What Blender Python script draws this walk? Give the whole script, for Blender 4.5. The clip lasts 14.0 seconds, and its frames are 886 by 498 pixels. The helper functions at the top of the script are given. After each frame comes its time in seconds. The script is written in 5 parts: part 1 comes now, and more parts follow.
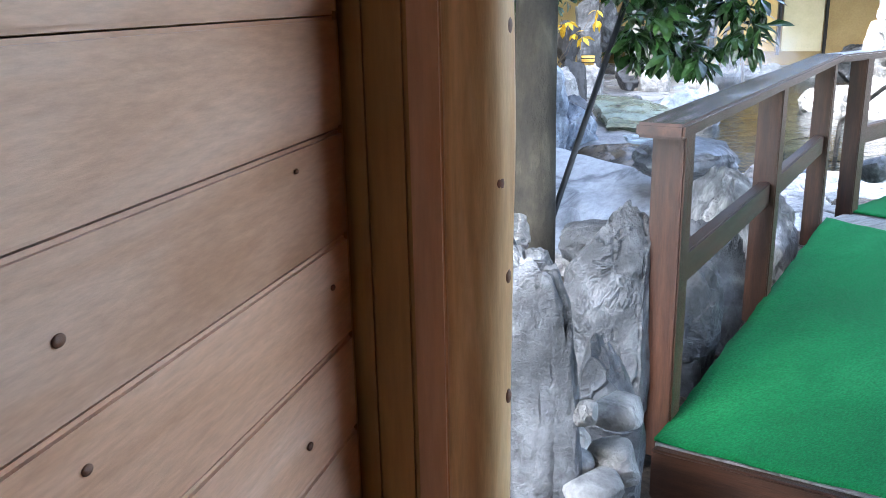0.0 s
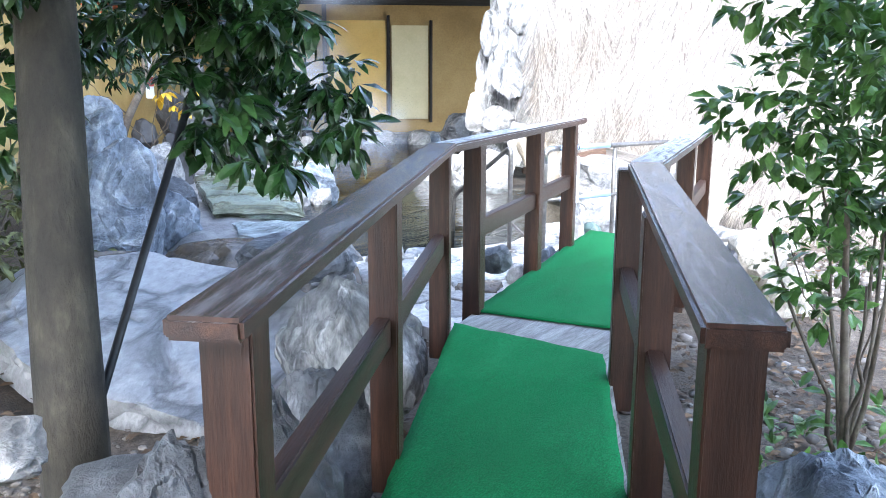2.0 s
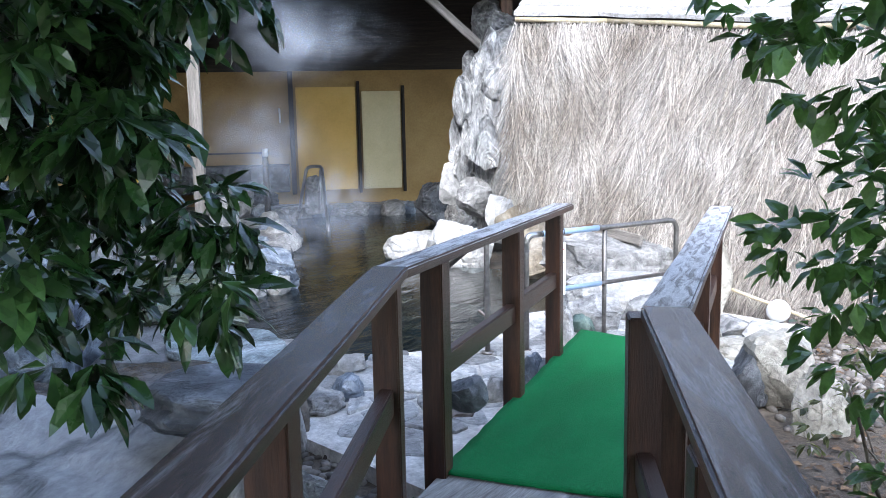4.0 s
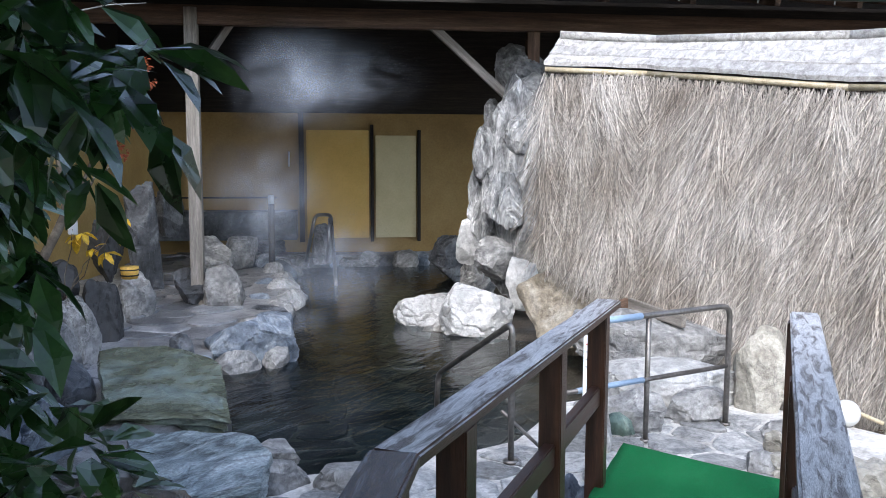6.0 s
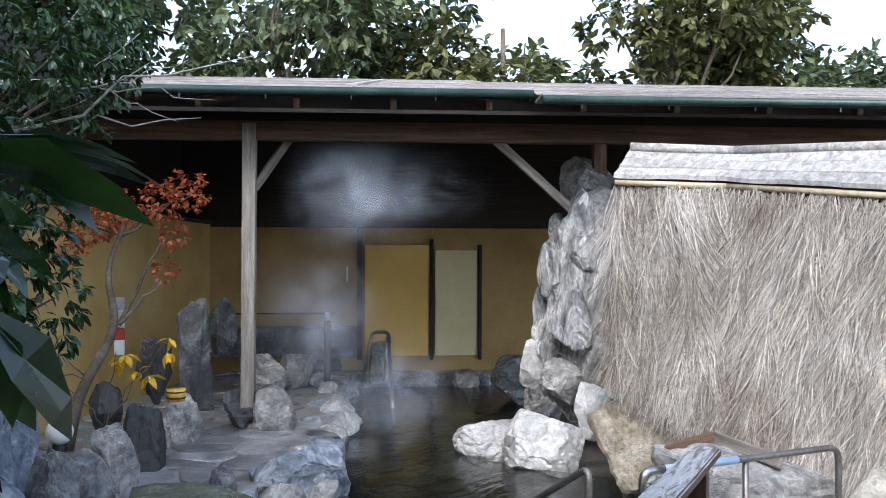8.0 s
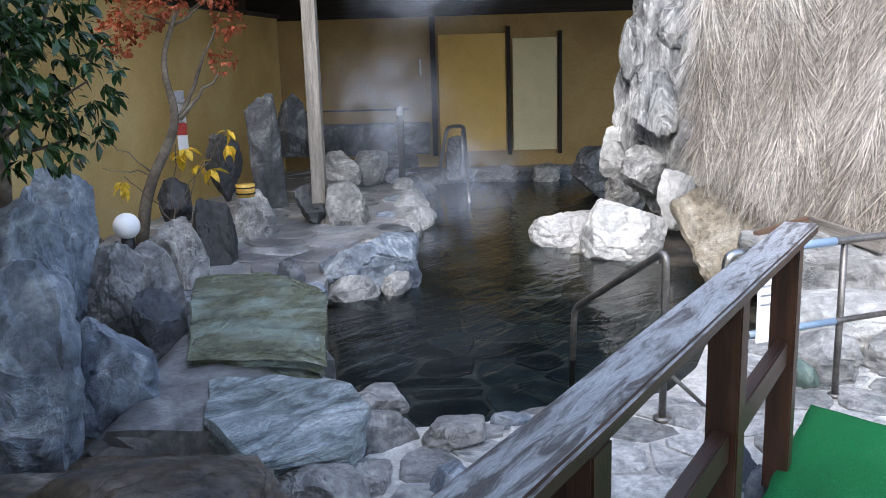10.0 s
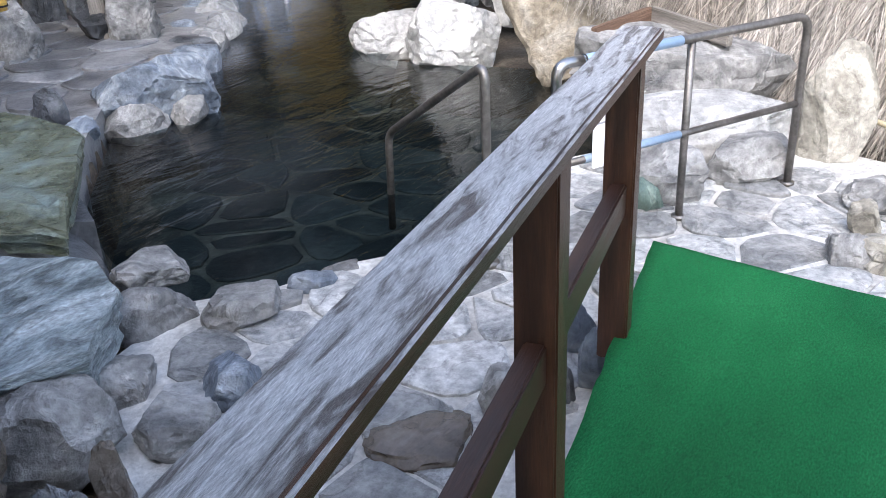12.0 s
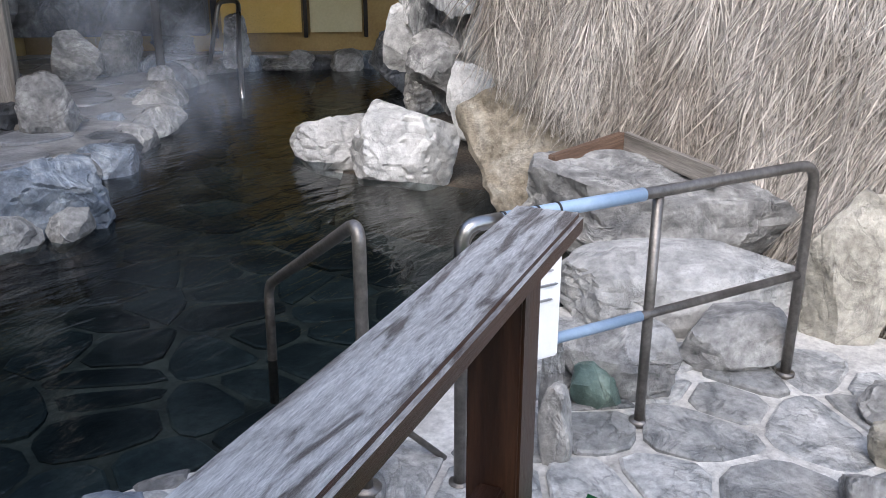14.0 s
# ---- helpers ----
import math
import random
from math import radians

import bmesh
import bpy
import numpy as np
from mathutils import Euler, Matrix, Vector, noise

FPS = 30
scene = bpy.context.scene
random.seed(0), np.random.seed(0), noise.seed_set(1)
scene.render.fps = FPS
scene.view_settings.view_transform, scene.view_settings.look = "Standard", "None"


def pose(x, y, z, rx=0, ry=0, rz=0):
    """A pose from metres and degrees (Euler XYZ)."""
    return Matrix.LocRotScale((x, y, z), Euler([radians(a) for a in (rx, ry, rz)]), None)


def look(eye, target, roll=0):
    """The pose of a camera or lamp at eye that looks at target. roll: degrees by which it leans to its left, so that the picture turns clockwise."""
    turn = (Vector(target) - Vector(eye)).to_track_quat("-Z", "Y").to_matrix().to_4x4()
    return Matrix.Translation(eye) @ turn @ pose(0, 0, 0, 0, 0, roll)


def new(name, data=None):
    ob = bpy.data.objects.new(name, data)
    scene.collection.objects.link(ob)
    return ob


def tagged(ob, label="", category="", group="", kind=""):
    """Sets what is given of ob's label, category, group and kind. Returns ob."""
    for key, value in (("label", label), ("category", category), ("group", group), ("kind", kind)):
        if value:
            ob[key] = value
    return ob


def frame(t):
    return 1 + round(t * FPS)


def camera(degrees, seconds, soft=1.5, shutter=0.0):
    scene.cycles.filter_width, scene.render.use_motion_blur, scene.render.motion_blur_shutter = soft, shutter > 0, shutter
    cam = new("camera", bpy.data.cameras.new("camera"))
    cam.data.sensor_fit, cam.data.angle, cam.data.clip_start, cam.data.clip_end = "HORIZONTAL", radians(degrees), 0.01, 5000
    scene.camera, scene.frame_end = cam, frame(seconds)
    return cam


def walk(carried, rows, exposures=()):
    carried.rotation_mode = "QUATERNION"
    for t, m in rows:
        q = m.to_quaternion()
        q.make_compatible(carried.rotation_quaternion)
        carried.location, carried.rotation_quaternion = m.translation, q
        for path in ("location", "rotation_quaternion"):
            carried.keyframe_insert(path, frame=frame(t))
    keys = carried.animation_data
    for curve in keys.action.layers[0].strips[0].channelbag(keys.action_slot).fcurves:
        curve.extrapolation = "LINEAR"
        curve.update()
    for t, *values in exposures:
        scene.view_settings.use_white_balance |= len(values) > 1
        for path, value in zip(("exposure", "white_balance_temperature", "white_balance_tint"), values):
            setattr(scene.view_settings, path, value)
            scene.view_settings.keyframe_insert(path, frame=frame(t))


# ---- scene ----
cam = camera(53.9, 14.0, soft=0.85)
PATH = [
    (0, (1.008, -0.025, 1.259), (2.053, 1.587, 0.701), -1.2),
    (0.5, (1.164, 0.126, 1.29), (2.511, 1.484, 0.706), 0.7),
    (1, (1.419, 0.259, 1.294), (2.942, 1.435, 0.747), 0.6),
    (1.5, (1.646, 0.38, 1.319), (3.232, 1.493, 0.823), 0.3),
    (2, (1.867, 0.577, 1.323), (3.509, 1.634, 0.89), 0.2),
    (2.5, (2.109, 0.702, 1.317), (3.778, 1.743, 0.949), -0.7),
    (2.7, (2.222, 0.758, 1.324), (3.897, 1.795, 0.975), -0.8),
    (5, (3.219, 1.289, 1.572), (4.9, 2.332, 1.281), -0.7),
    (5.5, (3.414, 1.459, 1.62), (5.092, 2.513, 1.349), 0.1),
    (6, (3.637, 1.584, 1.672), (5.313, 2.652, 1.444), 0.2),
    (6.5, (3.965, 1.733, 1.676), (5.622, 2.844, 1.535), -0.1),
    (7, (4.01, 1.801, 1.731), (5.647, 2.95, 1.715), 0.2),
    (7.2, (4.005, 1.832, 1.751), (5.633, 2.991, 1.792), 0.4),
    (9.3, (4.336, 1.96, 1.61), (5.849, 3.26, 1.463), -1.2),
    (9.5, (4.369, 1.978, 1.595), (5.867, 3.283, 1.368), -1.3),
    (10, (4.52, 2.075, 1.535), (5.967, 3.391, 1.119), -1.7),
    (10.5, (4.664, 2.149, 1.503), (6.046, 3.477, 0.932), -2.3),
    (11, (4.858, 2.237, 1.476), (6.197, 3.554, 0.789), -3.3),
    (11.5, (5.124, 2.331, 1.434), (6.523, 3.528, 0.654), -3.6),
    (12, (5.405, 2.388, 1.434), (6.919, 3.372, 0.573), -2.8),
    (12.3, (5.505, 2.456, 1.42), (7.1, 3.295, 0.553), -1.3),
    (12.5, (5.727, 2.413, 1.411), (7.324, 3.227, 0.525), -2.2),
    (13, (6.054, 2.463, 1.385), (7.699, 3.22, 0.536), -1.4),
    (13.5, (6.352, 2.577, 1.35), (8.015, 3.387, 0.591), -0.5),
    (14, (6.62, 2.65, 1.344), (8.205, 3.667, 0.67), 0.1),
]
EXPOSURES = [(0.0, 3.6, 5950, 10), (1.0, 3.5, 5850, 10), (2.0, 3.35, 5850, 10), (2.7, 3.05, 5850, 10), (4.8, 2.05, 6000, 11), (6.5, 1.75, 6150, 11), (9.5, 1.68, 6200, 11), (10.5, 2.15, 6250, 12),
             (12.3, 2.12, 6400, 13), (14.0, 1.5, 6400, 13)]
walk(cam, [(t, look(eye, target, roll)) for t, eye, target, roll in PATH], EXPOSURES)

# ---- sky and sun ----
world = bpy.data.worlds.new("sky")
scene.world = world
world.use_nodes = True
wn, wl = world.node_tree.nodes, world.node_tree.links
sky = wn.new("ShaderNodeTexSky")
sky.sky_type, sky.sun_disc = "NISHITA", False
sky.sun_elevation, sky.sun_rotation = radians(45), radians(245)
sky.air_density, sky.dust_density, sky.ozone_density = 1.0, 1.5, 1.0
whiten = wn.new("ShaderNodeHueSaturation")
whiten.inputs["Saturation"].default_value = 0.8
wl.new(sky.outputs[0], whiten.inputs["Color"])
wl.new(whiten.outputs[0], wn["Background"].inputs[0])
wn["Background"].inputs[1].default_value = 0.15
sun = new("sun", bpy.data.lights.new("sun", "SUN"))
sun.data.energy, sun.data.angle, sun.data.color = 1.0, radians(35), (1.0, 0.98, 0.95)
sun.matrix_basis = pose(0, 0, 30, 45, 0, -65)


# ---- materials ----
def material(name, colours, scale=3.0, fine=40.0, rough=0.7, bump=0.3, stretch=(1, 1, 1), metal=0.0, spec=0.5,
             crack=0.0, crack_scale=3.0, vary=0.15, island=False, translucent=0.0, depth=0.02, wave=0.0, mottle=0.35, spread=0.4):
    m = bpy.data.materials.new(name)
    m.use_nodes = True
    n, l = m.node_tree.nodes, m.node_tree.links
    b = n["Principled BSDF"]
    tc, mp = n.new("ShaderNodeTexCoord"), n.new("ShaderNodeMapping")
    mp.inputs["Scale"].default_value = stretch
    l.new(tc.outputs["Object"], mp.inputs["Vector"])
    info = n.new("ShaderNodeObjectInfo")
    shift = n.new("ShaderNodeVectorMath")
    shift.operation = "MULTIPLY_ADD"
    l.new(info.outputs["Random"], shift.inputs[0])
    shift.inputs[1].default_value = (37, 53, 71)
    l.new(mp.outputs[0], shift.inputs[2])
    big = n.new("ShaderNodeTexNoise")
    big.inputs["Scale"].default_value, big.inputs["Detail"].default_value, big.inputs["Roughness"].default_value = scale, 6, 0.6
    big.inputs["Distortion"].default_value = wave
    l.new(shift.outputs[0], big.inputs["Vector"])
    small = n.new("ShaderNodeTexNoise")
    small.inputs["Scale"].default_value, small.inputs["Detail"].default_value, small.inputs["Roughness"].default_value = fine, 9, 0.66
    l.new(shift.outputs[0], small.inputs["Vector"])
    ramp = n.new("ShaderNodeValToRGB")
    ramp.color_ramp.elements.remove(ramp.color_ramp.elements[0])
    for i, c in enumerate(colours):
        at = 0.5 - spread / 2 + spread * i / max(1, len(colours) - 1)
        e = ramp.color_ramp.elements[0] if i == 0 else ramp.color_ramp.elements.new(at)
        e.position, e.color = at, (*c, 1)
    l.new(big.outputs[0], ramp.inputs[0])
    dark = n.new("ShaderNodeMapRange")
    dark.inputs[1].default_value, dark.inputs[2].default_value = 0.3, 0.7
    dark.inputs[3].default_value, dark.inputs[4].default_value = 1 - mottle, 1 + mottle
    l.new(small.outputs[0], dark.inputs[0])
    mul = n.new("ShaderNodeVectorMath")
    mul.operation = "SCALE"
    l.new(ramp.outputs[0], mul.inputs[0])
    l.new(dark.outputs[0], mul.inputs["Scale"])
    rnd = info.outputs["Random"]
    if island:
        rnd = n.new("ShaderNodeNewGeometry").outputs["Random Per Island"]
    each = n.new("ShaderNodeMapRange")
    each.inputs[3].default_value, each.inputs[4].default_value = 1 - vary, 1 + vary
    l.new(rnd, each.inputs[0])
    out = n.new("ShaderNodeVectorMath")
    out.operation = "SCALE"
    l.new(mul.outputs[0], out.inputs[0])
    l.new(each.outputs[0], out.inputs["Scale"])
    colour, height = out.outputs[0], small.outputs[0]
    if crack:
        v = n.new("ShaderNodeTexVoronoi")
        v.feature = "DISTANCE_TO_EDGE"
        v.inputs["Scale"].default_value = crack_scale
        warp = n.new("ShaderNodeVectorMath")
        warp.operation = "MULTIPLY_ADD"
        l.new(big.outputs["Color"], warp.inputs[0])
        warp.inputs[1].default_value = (0.5, 0.5, 0.5)
        l.new(shift.outputs[0], warp.inputs[2])
        l.new(warp.outputs[0], v.inputs["Vector"])
        edge = n.new("ShaderNodeMapRange")
        edge.inputs[2].default_value, edge.inputs[3].default_value, edge.inputs[4].default_value = 0.05, 1 - crack, 1.0
        l.new(v.outputs["Distance"], edge.inputs[0])
        cm = n.new("ShaderNodeVectorMath")
        cm.operation = "SCALE"
        l.new(colour, cm.inputs[0])
        l.new(edge.outputs[0], cm.inputs["Scale"])
        colour = cm.outputs[0]
        add = n.new("ShaderNodeMath")
        add.operation = "ADD"
        l.new(edge.outputs[0], add.inputs[0])
        l.new(small.outputs[0], add.inputs[1])
        height = add.outputs[0]
    l.new(colour, b.inputs["Base Color"])
    rr = n.new("ShaderNodeMapRange")
    rr.inputs[3].default_value, rr.inputs[4].default_value = max(0.03, rough - 0.15), min(1, rough + 0.15)
    l.new(big.outputs[0], rr.inputs[0])
    l.new(rr.outputs[0], b.inputs["Roughness"])
    b.inputs["Metallic"].default_value = metal
    b.inputs["Specular IOR Level"].default_value = spec
    if bump:
        bp = n.new("ShaderNodeBump")
        bp.inputs["Strength"].default_value, bp.inputs["Distance"].default_value = bump, depth
        l.new(height, bp.inputs["Height"])
        l.new(bp.outputs[0], b.inputs["Normal"])
    if translucent:
        tr, mix = n.new("ShaderNodeBsdfTranslucent"), n.new("ShaderNodeMixShader")
        l.new(colour, tr.inputs["Color"])
        mix.inputs[0].default_value = translucent
        l.new(b.outputs[0], mix.inputs[1])
        l.new(tr.outputs[0], mix.inputs[2])
        l.new(mix.outputs[0], n["Material Output"].inputs[0])
    return m


GREY = material("grey_rock", [(0.11, 0.11, 0.11), (0.26, 0.255, 0.245), (0.44, 0.43, 0.41)], 2.8, 20, 0.6, 0.9, crack=-0.4, crack_scale=1.6, wave=1.6, mottle=0.42, depth=0.03, spread=0.36)
PALE = material("pale_rock", [(0.25, 0.25, 0.24), (0.47, 0.465, 0.45), (0.62, 0.61, 0.59)], 2.4, 18, 0.6, 0.9, crack=0.25, crack_scale=1.2, wave=1.5, mottle=0.28, depth=0.03)
BLUE = material("bluish_rock", [(0.06, 0.078, 0.105), (0.17, 0.2, 0.24), (0.38, 0.41, 0.44)], 2.6, 20, 0.45, 0.9, crack=-0.5, crack_scale=1.6, wave=1.6, mottle=0.42, depth=0.03, spread=0.36)
DARK = material("dark_rock", [(0.025, 0.028, 0.032), (0.07, 0.076, 0.085), (0.19, 0.2, 0.215)], 2.6, 18, 0.45, 0.9, crack=-0.4, crack_scale=1.6, wave=1.4, mottle=0.45, depth=0.03, spread=0.36)
BLACK = material("black_rock", [(0.015, 0.016, 0.017), (0.035, 0.035, 0.036), (0.07, 0.07, 0.07)], 3, 20, 0.6, 0.5)
VEIN = material("veined_rock", [(0.08, 0.08, 0.08), (0.28, 0.28, 0.275), (0.62, 0.61, 0.59)], 2.4, 20, 0.55, 1.0, stretch=(1.6, 1.6, 0.6), crack=-0.8, crack_scale=1.3, wave=2.0, mottle=0.5, depth=0.04, spread=0.34)
GREEN = material("green_rock", [(0.06, 0.1, 0.085), (0.14, 0.2, 0.17), (0.28, 0.33, 0.28)], 2.5, 20, 0.5, 0.6, crack=0.2, wave=1.5)
TAN = material("tan_rock", [(0.17, 0.155, 0.125), (0.3, 0.28, 0.235), (0.42, 0.395, 0.34)], 2.5, 25, 0.75, 0.7, crack=0.25, wave=1.5)
WET = material("wet_brown_rock", [(0.035, 0.027, 0.02), (0.1, 0.08, 0.062), (0.22, 0.19, 0.16)], 1.6, 14, 0.2, 0.6, wave=1.5, crack=0.2, mottle=0.3)
SLAB = material("green_slate", [(0.055, 0.06, 0.036), (0.13, 0.145, 0.1), (0.28, 0.35, 0.33)], 1.6, 20, 0.28, 0.8, stretch=(1.0, 1.6, 4), wave=0.8, crack=0.4, crack_scale=0.9, spread=0.42, mottle=0.45)
SLAB2 = material("pale_slate", [(0.1, 0.12, 0.125), (0.32, 0.38, 0.4), (0.6, 0.66, 0.67)], 3.0, 24, 0.35, 1.0, stretch=(1.2, 2.6, 6), wave=0.8, crack=0.4, crack_scale=1.2, spread=0.36, mottle=0.5)
PLASTER_TAN = material("tan_render", [(0.17, 0.14, 0.1), (0.29, 0.25, 0.19), (0.4, 0.365, 0.31)], 3, 18, 0.9, 1.0, wave=1.5, mottle=0.4, depth=0.03)
SLOPE = material("sloping_rock", [(0.22, 0.22, 0.215), (0.32, 0.315, 0.31), (0.44, 0.435, 0.425)], 1.8, 16, 0.5, 0.8, stretch=(0.7, 1.5, 1), crack=0.6, crack_scale=0.9, wave=1.0, mottle=0.3, spread=0.5)
WETFLAG = material("wet_terrace_mortar", [(0.08, 0.082, 0.085), (0.18, 0.18, 0.182), (0.36, 0.36, 0.36)], 1.5, 20, 0.35, 0.6, wave=2, mottle=0.3)
FLAG_DARK = material("wet_flagstone", [(0.08, 0.085, 0.095), (0.18, 0.185, 0.195), (0.34, 0.34, 0.345)], 2.5, 25, 0.35, 0.5, vary=0.4, wave=1.0)
FLAG = material("flagstone", [(0.19, 0.2, 0.205), (0.37, 0.37, 0.36), (0.54, 0.53, 0.51)], 5.0, 26, 0.5, 0.9, vary=0.4, wave=1.2, crack=0.25, crack_scale=3, mottle=0.4, spread=0.4)
MORTAR = material("pale_mortar", [(0.34, 0.325, 0.3), (0.5, 0.485, 0.455), (0.66, 0.645, 0.61)], 3.5, 24, 0.8, 0.9, mottle=0.3)
SOIL = material("soil_and_gravel", [(0.035, 0.025, 0.017), (0.09, 0.07, 0.05), (0.2, 0.17, 0.135)], 1.4, 45, 0.95, 0.9, mottle=0.6)
PEBBLE = material("pebble", [(0.06, 0.05, 0.04), (0.16, 0.14, 0.12), (0.3, 0.28, 0.25)], 4, 30, 0.8, 0.3, vary=0.5, island=True)
LITTER = material("dry_leaf", [(0.05, 0.028, 0.014), (0.1, 0.06, 0.03), (0.17, 0.11, 0.055)], 4, 30, 0.8, 0.2, vary=0.5, island=True)
CARPET = material("green_turf_carpet", [(0.008, 0.16, 0.045), (0.012, 0.21, 0.06), (0.025, 0.26, 0.08)], 1.5, 120, 0.9, 1.0, stretch=(0.7, 1.6, 1), spec=0.2, depth=0.01, mottle=0.4)
POST = material("dark_brown_stained_wood", [(0.016, 0.0066, 0.0035), (0.043, 0.017, 0.009), (0.085, 0.036, 0.019)], 3, 30, 0.4, 0.4, stretch=(0.5, 6, 6), depth=0.006)
CAPWOOD = material("weathered_cap_wood", [(0.15, 0.13, 0.12), (0.52, 0.51, 0.5), (0.64, 0.63, 0.62)], 4.2, 40, 0.38, 1.0, stretch=(1.3, 8, 8), wave=0.8, depth=0.008, mottle=0.4, spread=0.22)
CAPDARK = material("dark_worn_cap_wood", [(0.03, 0.015, 0.01), (0.06, 0.038, 0.032), (0.16, 0.15, 0.155)], 2.0, 30, 0.2, 0.6, stretch=(0.9, 7, 7), wave=1.6, depth=0.005, mottle=0.3, spread=0.3)
OLDWOOD = material("old_grey_wood", [(0.11, 0.095, 0.08), (0.2, 0.18, 0.155), (0.32, 0.29, 0.26)], 3, 30, 0.8, 0.5, stretch=(0.4, 7, 7), depth=0.008)
BEAM = material("brown_beam_wood", [(0.06, 0.035, 0.022), (0.12, 0.07, 0.045), (0.2, 0.13, 0.09)], 3, 30, 0.75, 0.4, stretch=(0.4, 7, 7))
DARKWOOD = material("near_black_wood", [(0.012, 0.01, 0.009), (0.025, 0.02, 0.017), (0.045, 0.037, 0.03)], 3, 20, 0.85, 0.3, stretch=(0.4, 6, 6))
PINE = material("pale_pine_plank", [(0.52, 0.28, 0.16), (0.65, 0.39, 0.25), (0.74, 0.5, 0.36)], 2.2, 34, 0.4, 0.14, stretch=(0.9, 3, 5), wave=0.6, depth=0.003, mottle=0.14)
PINE2 = material("golden_pine_trim", [(0.36, 0.19, 0.05), (0.5, 0.28, 0.085), (0.58, 0.35, 0.13)], 1.5, 20, 0.4, 0.12, stretch=(0.5, 6, 6), depth=0.003, mottle=0.1)
PINE3 = material("reddish_pine_trim", [(0.5, 0.25, 0.13), (0.62, 0.34, 0.19), (0.68, 0.42, 0.26)], 1.5, 20, 0.4, 0.12, stretch=(0.5, 6, 6), depth=0.003, mottle=0.1)
LOG = material("peeled_log_wood", [(0.44, 0.24, 0.1), (0.6, 0.38, 0.18), (0.7, 0.5, 0.28)], 3.0, 20, 0.4, 0.2, stretch=(6, 6, 0.6), wave=1.0, depth=0.003, mottle=0.15)
KNOT = material("wood_knot", [(0.07, 0.025, 0.012), (0.16, 0.07, 0.035), (0.25, 0.12, 0.06)], 30, 120, 0.5, 0.1)
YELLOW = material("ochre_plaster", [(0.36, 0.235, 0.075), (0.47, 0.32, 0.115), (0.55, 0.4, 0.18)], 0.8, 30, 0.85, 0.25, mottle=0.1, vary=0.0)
# Darker copy of the ochre plaster, with the roof's shade put into its colour.
OCHRE_SHADED = material("roof_shaded_ochre_plaster", [(0.22, 0.14, 0.05), (0.32, 0.21, 0.08), (0.4, 0.28, 0.12)], 0.7, 30, 0.85, 0.25, mottle=0.12, vary=0.0)
DOORY = material("ochre_door_panel", [(0.6, 0.38, 0.08), (0.68, 0.44, 0.11), (0.72, 0.5, 0.16)], 1.2, 30, 0.6, 0.1, mottle=0.06)
DOORW = material("cream_door_panel", [(0.52, 0.45, 0.24), (0.6, 0.52, 0.3), (0.64, 0.56, 0.35)], 1.2, 30, 0.6, 0.1, mottle=0.06)
ROOFING = material("grey_brown_roof_board", [(0.13, 0.115, 0.11), (0.24, 0.22, 0.21), (0.38, 0.36, 0.35)], 2, 25, 0.6, 0.5, stretch=(0.4, 5, 5), mottle=0.4)
BARK_ROOF = material("weathered_ridge_board", [(0.2, 0.185, 0.17), (0.36, 0.345, 0.32), (0.52, 0.5, 0.48)], 3, 25, 0.85, 0.7, stretch=(0.5, 6, 6), wave=0.8)
THATCH = material("dry_brush_thatch", [(0.22, 0.185, 0.15), (0.36, 0.325, 0.285), (0.5, 0.465, 0.425)], 1.2, 25, 0.85, 0.0, vary=0.55, island=True)
THATCH_SHADE = material("brushwood_gap_shade", [(0.03, 0.024, 0.018), (0.06, 0.05, 0.04), (0.1, 0.085, 0.07)], 2.2, 40, 0.95, 0.9, stretch=(8, 8, 0.8))
STEEL = material("brushed_steel", [(0.32, 0.31, 0.3), (0.42, 0.41, 0.4), (0.5, 0.5, 0.49)], 4, 60, 0.32, 0.05, metal=1.0, mottle=0.1)
RUSTY = material("dull_steel", [(0.13, 0.12, 0.11), (0.2, 0.185, 0.17), (0.28, 0.26, 0.245)], 6, 40, 0.45, 0.15, metal=0.8, mottle=0.25)
BLUESLEEVE = material("pale_blue_pipe_sleeve", [(0.2, 0.3, 0.42), (0.27, 0.37, 0.5), (0.34, 0.44, 0.56)], 4, 40, 0.4, 0.05, mottle=0.08)
BLACKRUBBER = material("black_band", [(0.01, 0.01, 0.012), (0.015, 0.015, 0.017), (0.025, 0.025, 0.027)], 5, 40, 0.6, 0.05)
WHITEP = material("white_plastic", [(0.72, 0.72, 0.7), (0.78, 0.78, 0.77), (0.82, 0.82, 0.81)], 2, 40, 0.35, 0.03, mottle=0.03)
SIGNRED = material("red_print", [(0.5, 0.06, 0.05), (0.55, 0.08, 0.06), (0.6, 0.1, 0.08)], 4, 40, 0.5, 0)
SIGNGREY = material("grey_print", [(0.3, 0.3, 0.32), (0.36, 0.36, 0.38), (0.42, 0.42, 0.44)], 4, 40, 0.5, 0)
BARK = material("smooth_grey_bark", [(0.018, 0.015, 0.01), (0.04, 0.034, 0.024), (0.085, 0.075, 0.055)], 5, 22, 0.85, 0.6, stretch=(1.5, 1.5, 0.7))
TWIG = material("thin_branch_bark", [(0.06, 0.045, 0.032), (0.12, 0.095, 0.07), (0.2, 0.17, 0.13)], 6, 30, 0.85, 0.3)
STAKE = material("black_stake", [(0.012, 0.012, 0.013), (0.02, 0.02, 0.022), (0.04, 0.04, 0.042)], 5, 30, 0.5, 0.1)
LEAF = material("dark_glossy_leaf", [(0.01, 0.03, 0.008), (0.025, 0.065, 0.016), (0.055, 0.115, 0.03)], 5, 30, 0.28, 0.0, vary=0.5, island=True, translucent=0.2, spec=0.6)
